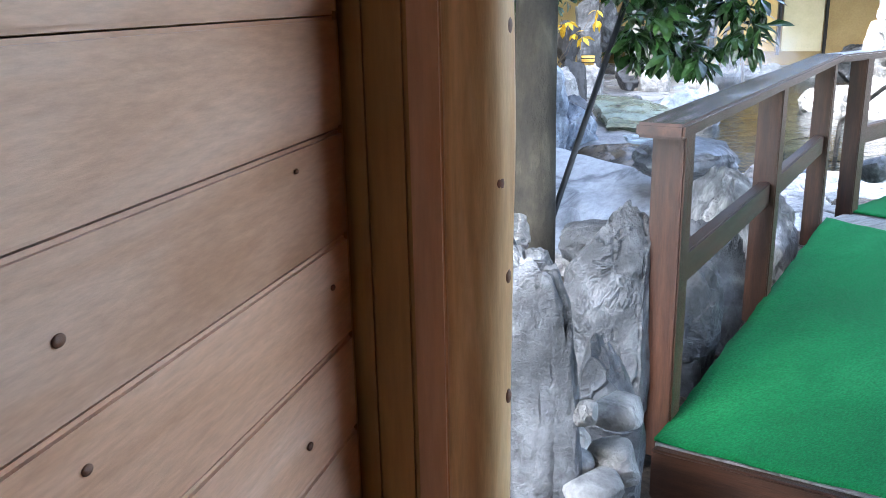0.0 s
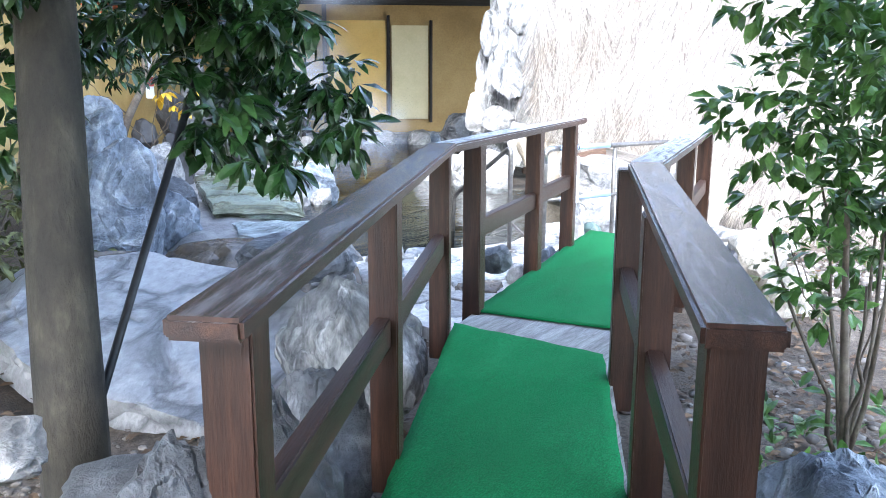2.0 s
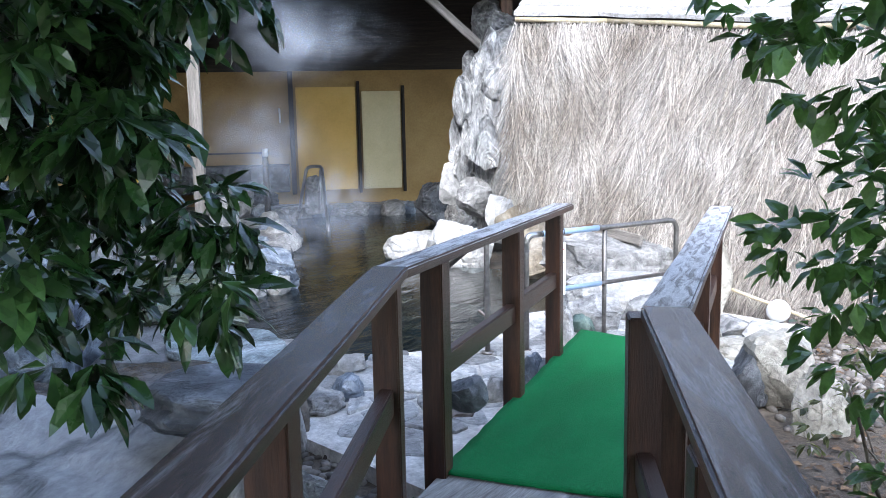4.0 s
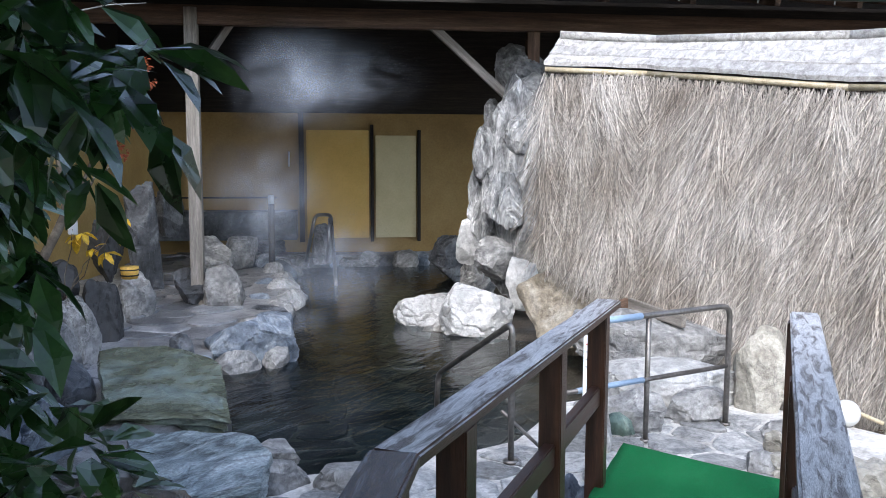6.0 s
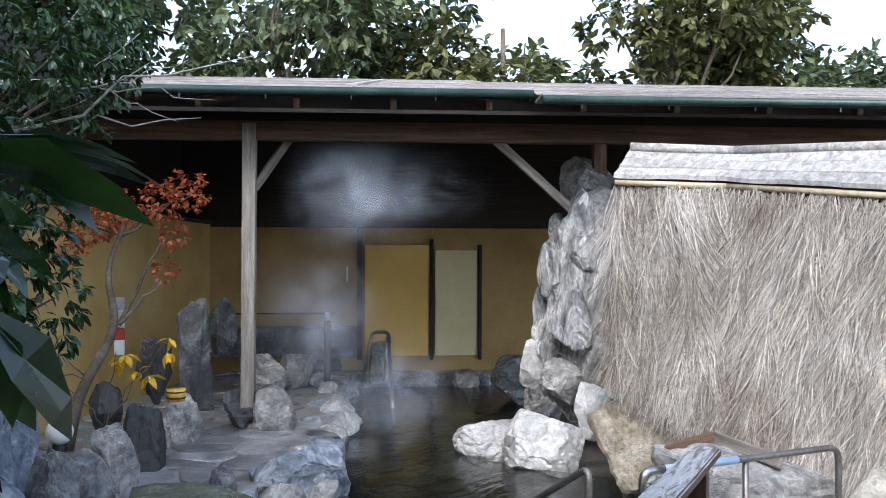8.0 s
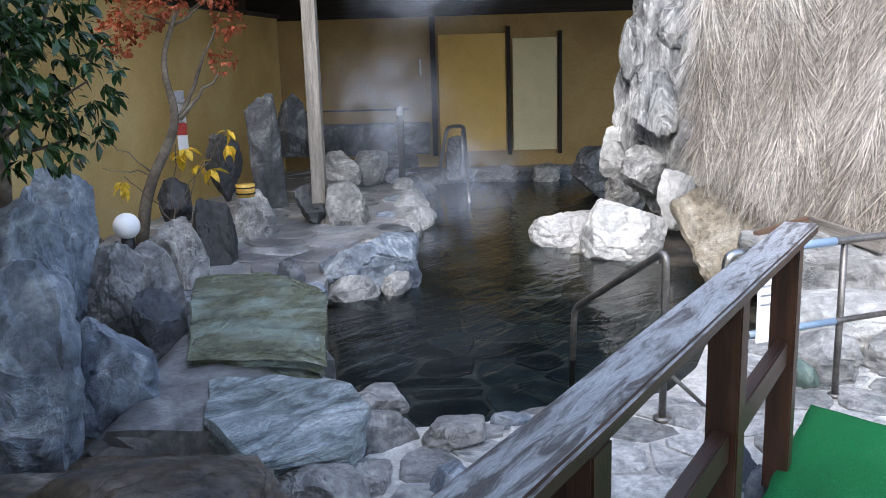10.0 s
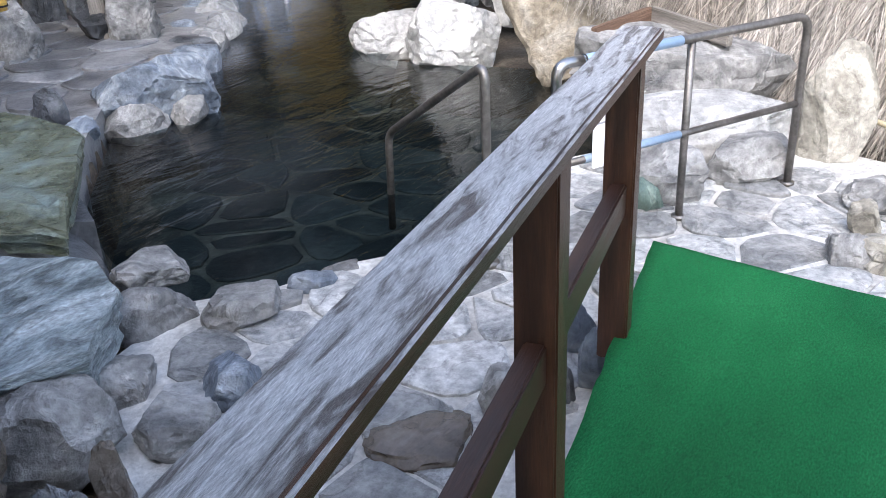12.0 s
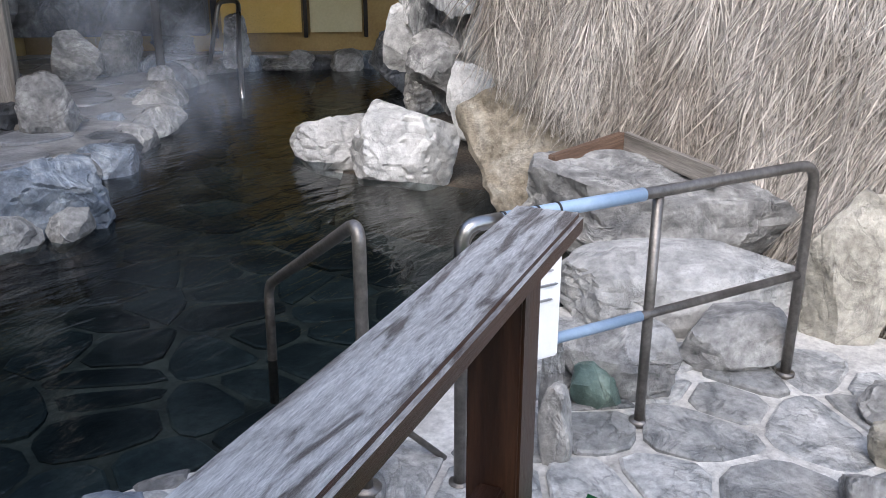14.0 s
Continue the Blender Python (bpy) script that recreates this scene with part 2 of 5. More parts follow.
LEAF2 = material("fresh_green_leaf", [(0.04, 0.1, 0.02), (0.08, 0.17, 0.035), (0.13, 0.24, 0.06)], 5, 30, 0.35, 0.0, vary=0.45, island=True, translucent=0.3)
LEAF3 = material("forest_leaf", [(0.055, 0.08, 0.04), (0.11, 0.145, 0.07), (0.2, 0.235, 0.12)], 0.6, 30, 0.5, 0.0, vary=0.5, island=True, translucent=0.3)
LEAF4 = material("olive_leaf", [(0.06, 0.07, 0.02), (0.12, 0.13, 0.045), (0.18, 0.18, 0.07)], 0.6, 30, 0.6, 0.0, vary=0.5, island=True, translucent=0.25)
REDLEAF = material("rust_red_leaf", [(0.3, 0.06, 0.025), (0.42, 0.11, 0.045), (0.5, 0.19, 0.08)], 5, 30, 0.55, 0.0, vary=0.4, island=True, translucent=0.35)
YELLEAF = material("bright_yellow_leaf", [(0.6, 0.36, 0.015), (0.75, 0.48, 0.03), (0.82, 0.58, 0.08)], 5, 30, 0.5, 0.0, vary=0.2, island=True, translucent=0.35)
BUCKETWOOD = material("yellow_bucket", [(0.5, 0.3, 0.05), (0.58, 0.36, 0.07), (0.64, 0.42, 0.1)], 3, 30, 0.5, 0.1)
GUTTER = material("green_copper_gutter", [(0.012, 0.028, 0.025), (0.022, 0.045, 0.04), (0.04, 0.07, 0.06)], 4, 30, 0.4, 0.1)
BAMBOO = material("pale_bamboo", [(0.35, 0.28, 0.17), (0.46, 0.39, 0.26), (0.55, 0.48, 0.35)], 3, 30, 0.5, 0.1, stretch=(0.5, 5, 5))


def water_material():
    """Clear, tinted water: a rippled gloss over what lies beneath."""
    m = bpy.data.materials.new("dark_hot_spring_water")
    m.use_nodes = True
    n, l = m.node_tree.nodes, m.node_tree.links
    tc, mp = n.new("ShaderNodeTexCoord"), n.new("ShaderNodeMapping")
    mp.inputs["Rotation"].default_value, mp.inputs["Scale"].default_value = (0, 0, radians(-40)), (1.0, 2.8, 1)
    l.new(tc.outputs["Object"], mp.inputs["Vector"])
    heights = []
    for scale, detail, amount in ((1.4, 2, 1.0), (5.5, 2, 0.3)):
        rip = n.new("ShaderNodeTexNoise")
        rip.inputs["Scale"].default_value, rip.inputs["Detail"].default_value, rip.inputs["Distortion"].default_value = scale, detail, 1.0
        l.new(mp.outputs[0], rip.inputs["Vector"])
        k = n.new("ShaderNodeMath")
        k.operation = "MULTIPLY"
        k.inputs[1].default_value = amount
        l.new(rip.outputs[0], k.inputs[0])
        heights.append(k)
    add = n.new("ShaderNodeMath")
    l.new(heights[0].outputs[0], add.inputs[0])
    l.new(heights[1].outputs[0], add.inputs[1])
    bp = n.new("ShaderNodeBump")
    bp.inputs["Strength"].default_value, bp.inputs["Distance"].default_value = 0.35, 0.05
    l.new(add.outputs[0], bp.inputs["Height"])
    clear, gloss, mix, fres = n.new("ShaderNodeBsdfTransparent"), n.new("ShaderNodeBsdfGlossy"), n.new("ShaderNodeMixShader"), n.new("ShaderNodeFresnel")
    clear.inputs[0].default_value = (0.42, 0.49, 0.51, 1)
    gloss.inputs["Roughness"].default_value = 0.04
    fres.inputs["IOR"].default_value = 1.33
    l.new(bp.outputs[0], gloss.inputs["Normal"])
    l.new(bp.outputs[0], fres.inputs["Normal"])
    l.new(fres.outputs[0], mix.inputs[0])
    l.new(clear.outputs[0], mix.inputs[1])
    l.new(gloss.outputs[0], mix.inputs[2])
    l.new(mix.outputs[0], n["Material Output"].inputs[0])
    return m


WATER = water_material()
POOLBED = material("pool_bed_mortar", [(0.03, 0.032, 0.028), (0.08, 0.08, 0.07), (0.17, 0.165, 0.14)], 2.0, 20, 0.8, 0.5)
POOLSTONE = material("dark_submerged_stone", [(0.015, 0.02, 0.022), (0.04, 0.05, 0.052), (0.1, 0.11, 0.105)], 1.8, 20, 0.6, 0.5, vary=0.5)

# ---- building helpers ----
PLACE = {}


def thing(name, at, label, category, group="", kind=""):
    ob = new(name)
    ob.matrix_basis = PLACE[ob] = Matrix.Translation(at)
    return tagged(ob, label, category, group, kind)


def link_mesh(name, me, mat, parent=None, m=None, label=""):
    ob = new(name, me)
    if mat and not me.materials:
        me.materials.append(mat)
    ob.matrix_basis = PLACE[ob] = m or Matrix()
    if parent:
        ob.parent, ob.matrix_parent_inverse = parent, PLACE[parent].inverted()
    if label:
        ob["label"] = label
    return ob


def part(name, bm, mat, parent=None, label="", m=None, smooth=False):
    me = bpy.data.meshes.new(name)
    bm.to_mesh(me)
    bm.free()
    if smooth:
        me.polygons.foreach_set("use_smooth", [True] * len(me.polygons))
    return link_mesh(name, me, mat, parent, m, label)


def from_lists(name, verts, faces, mat, parent=None, m=None, label="", smooth=False):
    me = bpy.data.meshes.new(name)
    me.from_pydata(verts, [], faces)
    if smooth:
        me.polygons.foreach_set("use_smooth", [True] * len(me.polygons))
    return link_mesh(name, me, mat, parent, m, label)


def box_bm(x, y, z, bevel=0.006, jitter=0.0, cuts=0):
    bm = bmesh.new()
    bmesh.ops.create_cube(bm, size=1)
    bmesh.ops.scale(bm, vec=(x, y, z), verts=bm.verts)
    if cuts:
        longest = [e for e in bm.edges if abs((e.verts[0].co - e.verts[1].co).x) > 0.9 * x]
        bmesh.ops.subdivide_edges(bm, edges=longest, cuts=cuts)
    if bevel:
        bmesh.ops.bevel(bm, geom=[e for e in bm.edges if e.calc_face_angle(0) > 1], offset=bevel, segments=2, affect="EDGES")
    if jitter:
        for v in bm.verts:
            v.co += noise.noise_vector(v.co * 3 + Vector((x * 9, y * 5, z * 7))) * jitter
    return bm


def along(a, b):
    """Pose with x from a to b, z as near to up as can be, at their middle."""
    a, b = Vector(a), Vector(b)
    x = (b - a).normalized()
    side = Vector((0, 0, 1)).cross(x) if abs(x.z) < 0.99 else Vector((0, 1, 0))
    side.normalize()
    up = x.cross(side)
    r = Matrix((x, side, up)).transposed().to_4x4()
    return Matrix.Translation((a + b) / 2) @ r


def beam(name, a, b, w, h, mat, parent=None, label="", bevel=0.006, jitter=0.0, cuts=0):
    return part(name, box_bm((Vector(b) - Vector(a)).length, w, h, bevel, jitter, cuts), mat, parent, label, along(a, b))


def post(name, x, y, z0, z1, w, d, turn, mat, parent=None, label="", jitter=0.0):
    return part(name, box_bm(z1 - z0, w, d, 0.005, jitter), mat, parent, label, pose(x, y, (z0 + z1) / 2, 0, 0, turn) @ pose(0, 0, 0, 0, -90, 0))


def rounded(points, radius, steps=5):
    """The polyline with its inner corners rounded."""
    pts = [Vector(p) for p in points]
    out = [pts[0]]
    for p, c, q in zip(pts, pts[1:], pts[2:]):
        r = min(radius, (p - c).length / 2.1, (q - c).length / 2.1)
        a, b = c + (p - c).normalized() * r, c + (q - c).normalized() * r
        out += [a.lerp(c, s).lerp(c.lerp(b, s), s) for s in (i / steps for i in range(steps + 1))]
    return out + [pts[-1]]


def tube_lists(points, radii, sides=8):
    verts, faces = [], []
    pts = [Vector(p) for p in points]
    side = None
    for i, p in enumerate(pts):
        d = (pts[min(i + 1, len(pts) - 1)] - pts[max(i - 1, 0)]).normalized()
        if side is None:
            side = d.orthogonal().normalized()
        side = (side - d * side.dot(d)).normalized()
        up = d.cross(side)
        r = radii[i] if hasattr(radii, "__len__") else radii
        for k in range(sides):
            a = 2 * math.pi * k / sides
            verts.append(p + (side * math.cos(a) + up * math.sin(a)) * r)
    for i in range(len(pts) - 1):
        for k in range(sides):
            a, b = i * sides + k, i * sides + (k + 1) % sides
            faces.append((a, b, b + sides, a + sides))
    faces += [tuple(range(sides))[::-1], tuple(range(len(verts) - sides, len(verts)))]
    return verts, faces


def tube(name, points, radius, mat, parent=None, label="", sides=12):
    v, f = tube_lists(points, radius, sides)
    return from_lists(name, v, f, mat, parent, None, label, True)


def sheet(name, outline, z0, z1, mat, parent=None, label="", m=None):
    """A flat slab over a plan outline, from z0 up to z1."""
    n = len(outline)
    v = [(x, y, z0) for x, y in outline] + [(x, y, z1) for x, y in outline]
    f = [tuple(range(n))[::-1], tuple(range(n, 2 * n))] + [(i, (i + 1) % n, (i + 1) % n + n, i + n) for i in range(n)]
    return from_lists(name, v, f, mat, parent, m, label)


ROCK_WORDS = {"grey_rock": "weathered grey garden boulder with fine cracks", "pale_rock": "pale whitish boulder at the edge of the pool",
              "bluish_rock": "bluish grey boulder with pale veins", "dark_rock": "dark grey angular rock among the boulders",
              "black_rock": "smooth blackish upright stone by the ochre wall", "veined_rock": "tall grey rock with white veins in the rock tower",
              "green_rock": "greenish stone with a worn surface", "tan_rock": "tan weathered stone beside the paving", "wet_brown_rock": "large wet brown boulder with a glossy surface"}
seeds = iter(range(1, 1000))


def rock_mesh(size, seed, detail=3, square=0.6, rough=1.0, planes=()):
    """A broken stone: a blocky ball cut by planes, with bedding steps, cracks between chips and a fine grain."""
    bm = bmesh.new()
    bmesh.ops.create_icosphere(bm, subdivisions=detail, radius=1)
    rnd = random.Random(seed)
    off = Vector((rnd.uniform(-50, 50), rnd.uniform(-50, 50), rnd.uniform(-50, 50)))
    bed = Vector((rnd.gauss(0, 0.5), rnd.gauss(0, 0.5), 1)).normalized()
    cutters = [(Vector((rnd.gauss(0, 1), rnd.gauss(0, 1), rnd.gauss(0, 0.8))).normalized(), rnd.uniform(0.62, 0.92)) for _ in range(13 if rough > 0.5 else 4)]
    cutters += [(Vector(n_).normalized(), lim) for n_, lim in planes]
    for v in bm.verts:
        p = v.co.normalized()
        k = max(abs(p.x), abs(p.y), abs(p.z))
        q = p * (1 - square * 0.5) + p / k * (square * 0.5) * 0.92
        q *= 1 + rough * 0.14 * noise.noise(p * 1.3 + off)
        for nrm, lim in cutters:
            over = q.dot(nrm) - lim - rough * 0.03 * noise.noise(p * 3 + off)
            if over > 0:
                q -= nrm * over
        d = noise.voronoi(q * 2.6 + off + noise.noise_vector(q * 3) * 0.25)[0]
        crack = max(0.0, 1 - (d[1] - d[0]) / 0.16)
        layer = noise.noise(Vector((q.dot(bed) * 7, 0, 0)) + off)
        ridge = abs(noise.noise(q * 4 - off))
        q *= 1 + rough * (0.035 * layer - 0.07 * crack * crack + 0.05 * (0.35 - d[0]) + 0.06 * ridge + 0.022 * noise.noise(q * 9 + off) + 0.013 * noise.noise(q * 21 + off))
        v.co = Vector((q.x * size[0], q.y * size[1], q.z * size[2])) * 0.6
    bm.normal_update()
    for e in bm.edges:
        e.smooth = e.calc_face_angle(0) < (0.42 if rough > 0.3 else 3)
    return bm


def boulder(at, size, turn, mat, detail=None, square=0.6, rough=1.0, planes=()):
    seed = next(seeds)
    gap = at[2] - size[2] * 0.42 - floor_height(at[0], at[1]) + 0.04
    if 0 < gap < 0.4:
        at, size = (at[0], at[1], at[2] - gap / 2), (size[0], size[1], size[2] + gap)
    ob = part("boulder", rock_mesh(size, seed, detail or (5 if max(size) > 0.6 else 4 if max(size) > 0.2 else 3), square, 0.25 if max(size) < 0.13 else rough, planes), mat, None, "", pose(*at, 0, 0, turn), True)
    return tagged(ob, ROCK_WORDS[mat.name], "rock", "garden boulders")


def leaf_lists(verts, faces, at, direction, normal, length, width):
    """One pointed leaf, folded along its midrib and drooping at the tip."""
    d, nrm = direction.normalized(), normal
    s = d.cross(nrm)
    s = s.normalized() if s.length > 1e-4 else d.orthogonal().normalized()
    nrm = s.cross(d)
    i = len(verts)
    a, b = at + d * length * 0.45, at + d * length * 0.8 - nrm * length * 0.06
    verts += [at, a + s * width / 2 + nrm * width * 0.12, a, a - s * width / 2 + nrm * width * 0.12,
              b + s * width * 0.3, b, b - s * width * 0.3, at + d * length - nrm * length * 0.16]
    faces += [(i, i + 2, i + 1), (i, i + 3, i + 2), (i + 1, i + 2, i + 5, i + 4), (i + 2, i + 3, i + 6, i + 5), (i + 4, i + 5, i + 7), (i + 5, i + 6, i + 7)]


def foliage(centres, count, length, rnd, droop=0.5, whorl=5, fold=0.38):
    """Leaves in small whorls spread through balls (x, y, z, radius), thinner inside."""
    verts, faces = [], []
    total = sum(c[3] ** 2 for c in centres)
    for x, y, z, r in centres:
        for _ in range(max(1, int(count * r * r / total / whorl))):
            d = Vector((rnd.gauss(0, 1), rnd.gauss(0, 1), rnd.gauss(0, 0.9))).normalized()
            at = Vector((x, y, z)) + d * r * rnd.uniform(0.35, 1.0) ** 0.6
            for _ in range(whorl):
                e = (d * 0.7 + Vector((rnd.gauss(0, 0.8), rnd.gauss(0, 0.8), rnd.gauss(-droop, 0.5)))).normalized()
                nrm = Vector((rnd.gauss(0, 0.4), rnd.gauss(0, 0.4), 1))
                k = length * rnd.uniform(0.6, 1.25)
                leaf_lists(verts, faces, at + e * 0.01, e, nrm, k, k * fold * rnd.uniform(0.8, 1.2))
    return verts, faces


def limbs(base, tips, r0, r1, rnd, bend=0.1, sides=7):
    verts, faces = [], []
    for tip in tips:
        a, b = Vector(base), Vector(tip)
        n = 6
        pts = [a.lerp(b, i / n) + Vector((rnd.gauss(0, 1), rnd.gauss(0, 1), rnd.gauss(0, 1))) * bend * (b - a).length * 0.3 * math.sin(math.pi * i / n) for i in range(n + 1)]
        v, f = tube_lists(pts, [r0 + (r1 - r0) * i / n for i in range(n + 1)], sides)
        k = len(verts)
        verts += v
        faces += [tuple(i + k for i in q) for q in f]
    return verts, faces


def plant(name, trunk, radii, forks, balls, count, length, leaf, bark, label, category, seed, droop=0.5, group="", whorl=5, fold=0.38):
    """A trunk along points, limbs from forks (base, tips), and a crown of leaves in balls."""
    rnd = random.Random(seed)
    t = thing(name, trunk[0], label, category, group)
    v, f = tube_lists(rounded(trunk, 0.3, 4), [radii[0] + (radii[1] - radii[0]) * i / (len(rounded(trunk, 0.3, 4)) - 1) for i in range(len(rounded(trunk, 0.3, 4)))], 14)
    from_lists("trunk", v, f, bark, t, None, "", True)
    for base, tips, a, b in forks:
        for tip in tips:
            v, f = limbs(base, [tip], a, b, rnd)
            from_lists("limb", v, f, bark, t, None, "", True)
    if count:
        v, f = foliage(balls, count, length, rnd, droop, whorl, fold)
        from_lists("crown", v, f, leaf, t)
    return t

# ---- ground, pool and paving ----
POOL = [(7.59, 5.13), (7.88, 4.86), (8.23, 4.74), (8.6, 4.45), (8.95, 4.3), (9.4, 4.35), (9.85, 4.5), (10.2, 4.25), (10.6, 4.1), (11.2, 4.15),
        (11.6, 4.8), (11.95, 5.4), (11.8, 6.2), (11.7, 7.0), (12.3, 7.3), (13.5, 7.6), (14.73, 8.26), (16.8, 9.62), (15.6, 11.3), (14.67, 11.6),
        (13.55, 11.05), (12.8, 10.1), (11.67, 9.11), (10.9, 8.5), (10.0, 7.9), (9.75, 7.3), (9.2, 7.6), (8.6, 7.0), (8.0, 6.4), (7.74, 5.82)]
PAVE_A = [(6.2, 3.15), (7.6, 3.3), (8.5, 2.2), (10.5, 2.1), (10.9, 3.5), (10.5, 4.15), (9.85, 4.55), (9.4, 4.4), (8.95, 4.35), (8.6, 4.5),
          (8.23, 4.79), (7.9, 4.92), (7.62, 5.18), (6.9, 5.05), (6.5, 4.3)]
PAVE_B = [(7.78, 5.95), (8.04, 6.45), (8.55, 7.05), (9.2, 7.66), (10.0, 7.97), (10.87, 8.55), (11.64, 9.16), (12.76, 10.14), (13.5, 11.1), (14.66, 11.66),
          (15.65, 11.36), (16.9, 9.66), (18.0, 8.6), (18.2, 9.4), (14.0, 14.4), (9.1, 11.2), (7.4, 9.1), (6.9, 7.4)]
WATER_Z = -0.38


def inside(x, y, poly):
    odd = False
    for (ax, ay), (bx, by) in zip(poly, poly[1:] + poly[:1]):
        if (ay > y) != (by > y) and x < (bx - ax) * (y - ay) / (by - ay) + ax:
            odd = not odd
    return odd


def step(a, b, x):
    k = min(1, max(0, (x - a) / (b - a)))
    return k * k * (3 - 2 * k)


def ground_height(x, y):
    if inside(x, y, POOL):
        return -1.0
    if inside(x, y, PAVE_B):
        return -0.4
    s = -0.70 * (x - 7.6) + 0.713 * (y - 5.2)
    z = -0.46 + 0.3 * step(0.2, 1.2, s) * step(5, 7, x)
    z += (0.3 * (1 - step(2.5, 5.5, x))) * step(-8, -2, x)
    z += 0.25 * step(3.0, 5.5, y) * (1 - step(3.5, 6.5, x))
    z += 0.03 * noise.noise(Vector((x * 2, y * 2, 0)))
    return z


def floor_height(x, y):
    return -0.375 if inside(x, y, PAVE_A) else -0.2 if inside(x, y, PAVE_B) else ground_height(x, y)


def build_ground():
    n, x0, y0, d = 150, -6.0, -6.0, 0.17
    verts, faces = [], []
    for j in range(n):
        for i in range(n):
            x, y = x0 + i * d, y0 + j * d
            verts.append((x, y, ground_height(x, y)))
    for j in range(n - 1):
        for i in range(n - 1):
            a = j * n + i
            faces.append((a, a + 1, a + n + 1, a + n))
    ring = [j * n for j in range(n)][::-1] + list(range(1, n)) + [j * n + n - 1 for j in range(1, n)] + [(n - 1) * n + i for i in range(1, n - 1)][::-1]
    c = Vector((x0 + n * d / 2, y0 + n * d / 2, 0))
    k = len(verts)
    for i in ring:
        p = Vector(verts[i]) - c
        p = p.normalized() * 900 + c
        verts.append((p.x, p.y, -0.5))
    for i in range(len(ring)):
        j = (i + 1) % len(ring)
        faces.append((ring[i], k + i, k + j, ring[j]))
    ob = from_lists("ground", verts, faces, SOIL, smooth=True)
    tagged(ob, "brown soil and fine gravel under the garden", "ground", kind="structure")


build_ground()
water = from_lists("water", [(x, y, WATER_Z) for x, y in POOL], [tuple(range(len(POOL)))], WATER)
pool_floor = tagged(sheet("pool_floor", POOL, -0.98, -0.82, POOLBED), "stone-paved pool floor under dark water", "floor", kind="structure")
PLACE[pool_floor] = Matrix()
tagged(water, "dark steaming hot spring water with small ripples", "water", kind="structure")

pavement_a = tagged(sheet("pavement", PAVE_A, -0.95, -0.375, MORTAR), "irregular flagstones set in pale mortar beside the pool", "paving", kind="structure")
PLACE[pavement_a] = Matrix()
pavement_b = tagged(sheet("pavement", PAVE_B, -0.95, -0.20, WETFLAG), "wet grey flagstone terrace along the pool", "paving", kind="structure")
PLACE[pavement_b] = Matrix()


# ---- footbridge ----
D1, D2 = Vector((0.903, 0.43, 0)), Vector((0.982, 0.19, 0))
N1, N2 = Vector((-0.43, 0.903, 0)), Vector((-0.19, 0.982, 0))
A1, A2 = math.degrees(math.atan2(D1.y, D1.x)), math.degrees(math.atan2(D2.y, D2.x))
LBEND, RBEND = Vector((5.42, 2.80, 0)), Vector((5.18, 1.86, 0))
L_START, R_START = Vector((2.76, 1.56, 0)), Vector((3.08, 0.87, 0))
L_END, R_END = Vector((8.54, 3.41, -0.10)), Vector((8.43, 2.485, -0.10))
bridge = thing("footbridge", (5.5, 2.3, -0.3), "low dark-stained timber footbridge deck over the rocks", "bridge", kind="structure")


def deck_piece(name, corners, top, bottom, mat, parent, label=""):
    n = len(corners)
    v = [(c.x, c.y, c.z + bottom) for c in corners] + [(c.x, c.y, c.z + top) for c in corners]
    f = [tuple(range(n))[::-1], tuple(range(n, 2 * n))] + [(i, (i + 1) % n, (i + 1) % n + n, i + n) for i in range(n)]
    return from_lists(name, v, f, mat, parent, None, label)


deck_piece("deck", [R_START, RBEND, LBEND, L_START], -0.008, -0.05, BARK_ROOF, bridge, "weathered grey deck boards")
deck_piece("deck", [RBEND, R_END, L_END, LBEND], -0.008, -0.05, BARK_ROOF, bridge, "weathered grey deck boards")
for a, b in ((L_START, LBEND), (R_START, RBEND), (LBEND, L_END), (RBEND, R_END)):
    s = 0.03 if a in (R_START, RBEND) else -0.03
    nn = N1 if a in (L_START, R_START) else N2
    beam("girder", a + nn * s + Vector((0, 0, -0.125)), b + nn * s + Vector((0, 0, -0.125)), 0.06, 0.145, POST, bridge)
beam("fascia", L_START + Vector((0, 0, -0.09)) - D1 * 0.02, R_START + Vector((0, 0, -0.09)) - D1 * 0.02, 0.035, 0.16, POST, bridge)
for p in (L_START + D1 * 0.2 - N1 * 0.05, R_START + D1 * 0.2 + N1 * 0.05, LBEND - N2 * 0.06, RBEND + N2 * 0.06, L_END - D2 * 0.6 - N2 * 0.06, R_END - D2 * 0.6 + N2 * 0.06):
    post("leg", p.x, p.y, -0.7, -0.19, 0.09, 0.09, A1, POST, bridge)


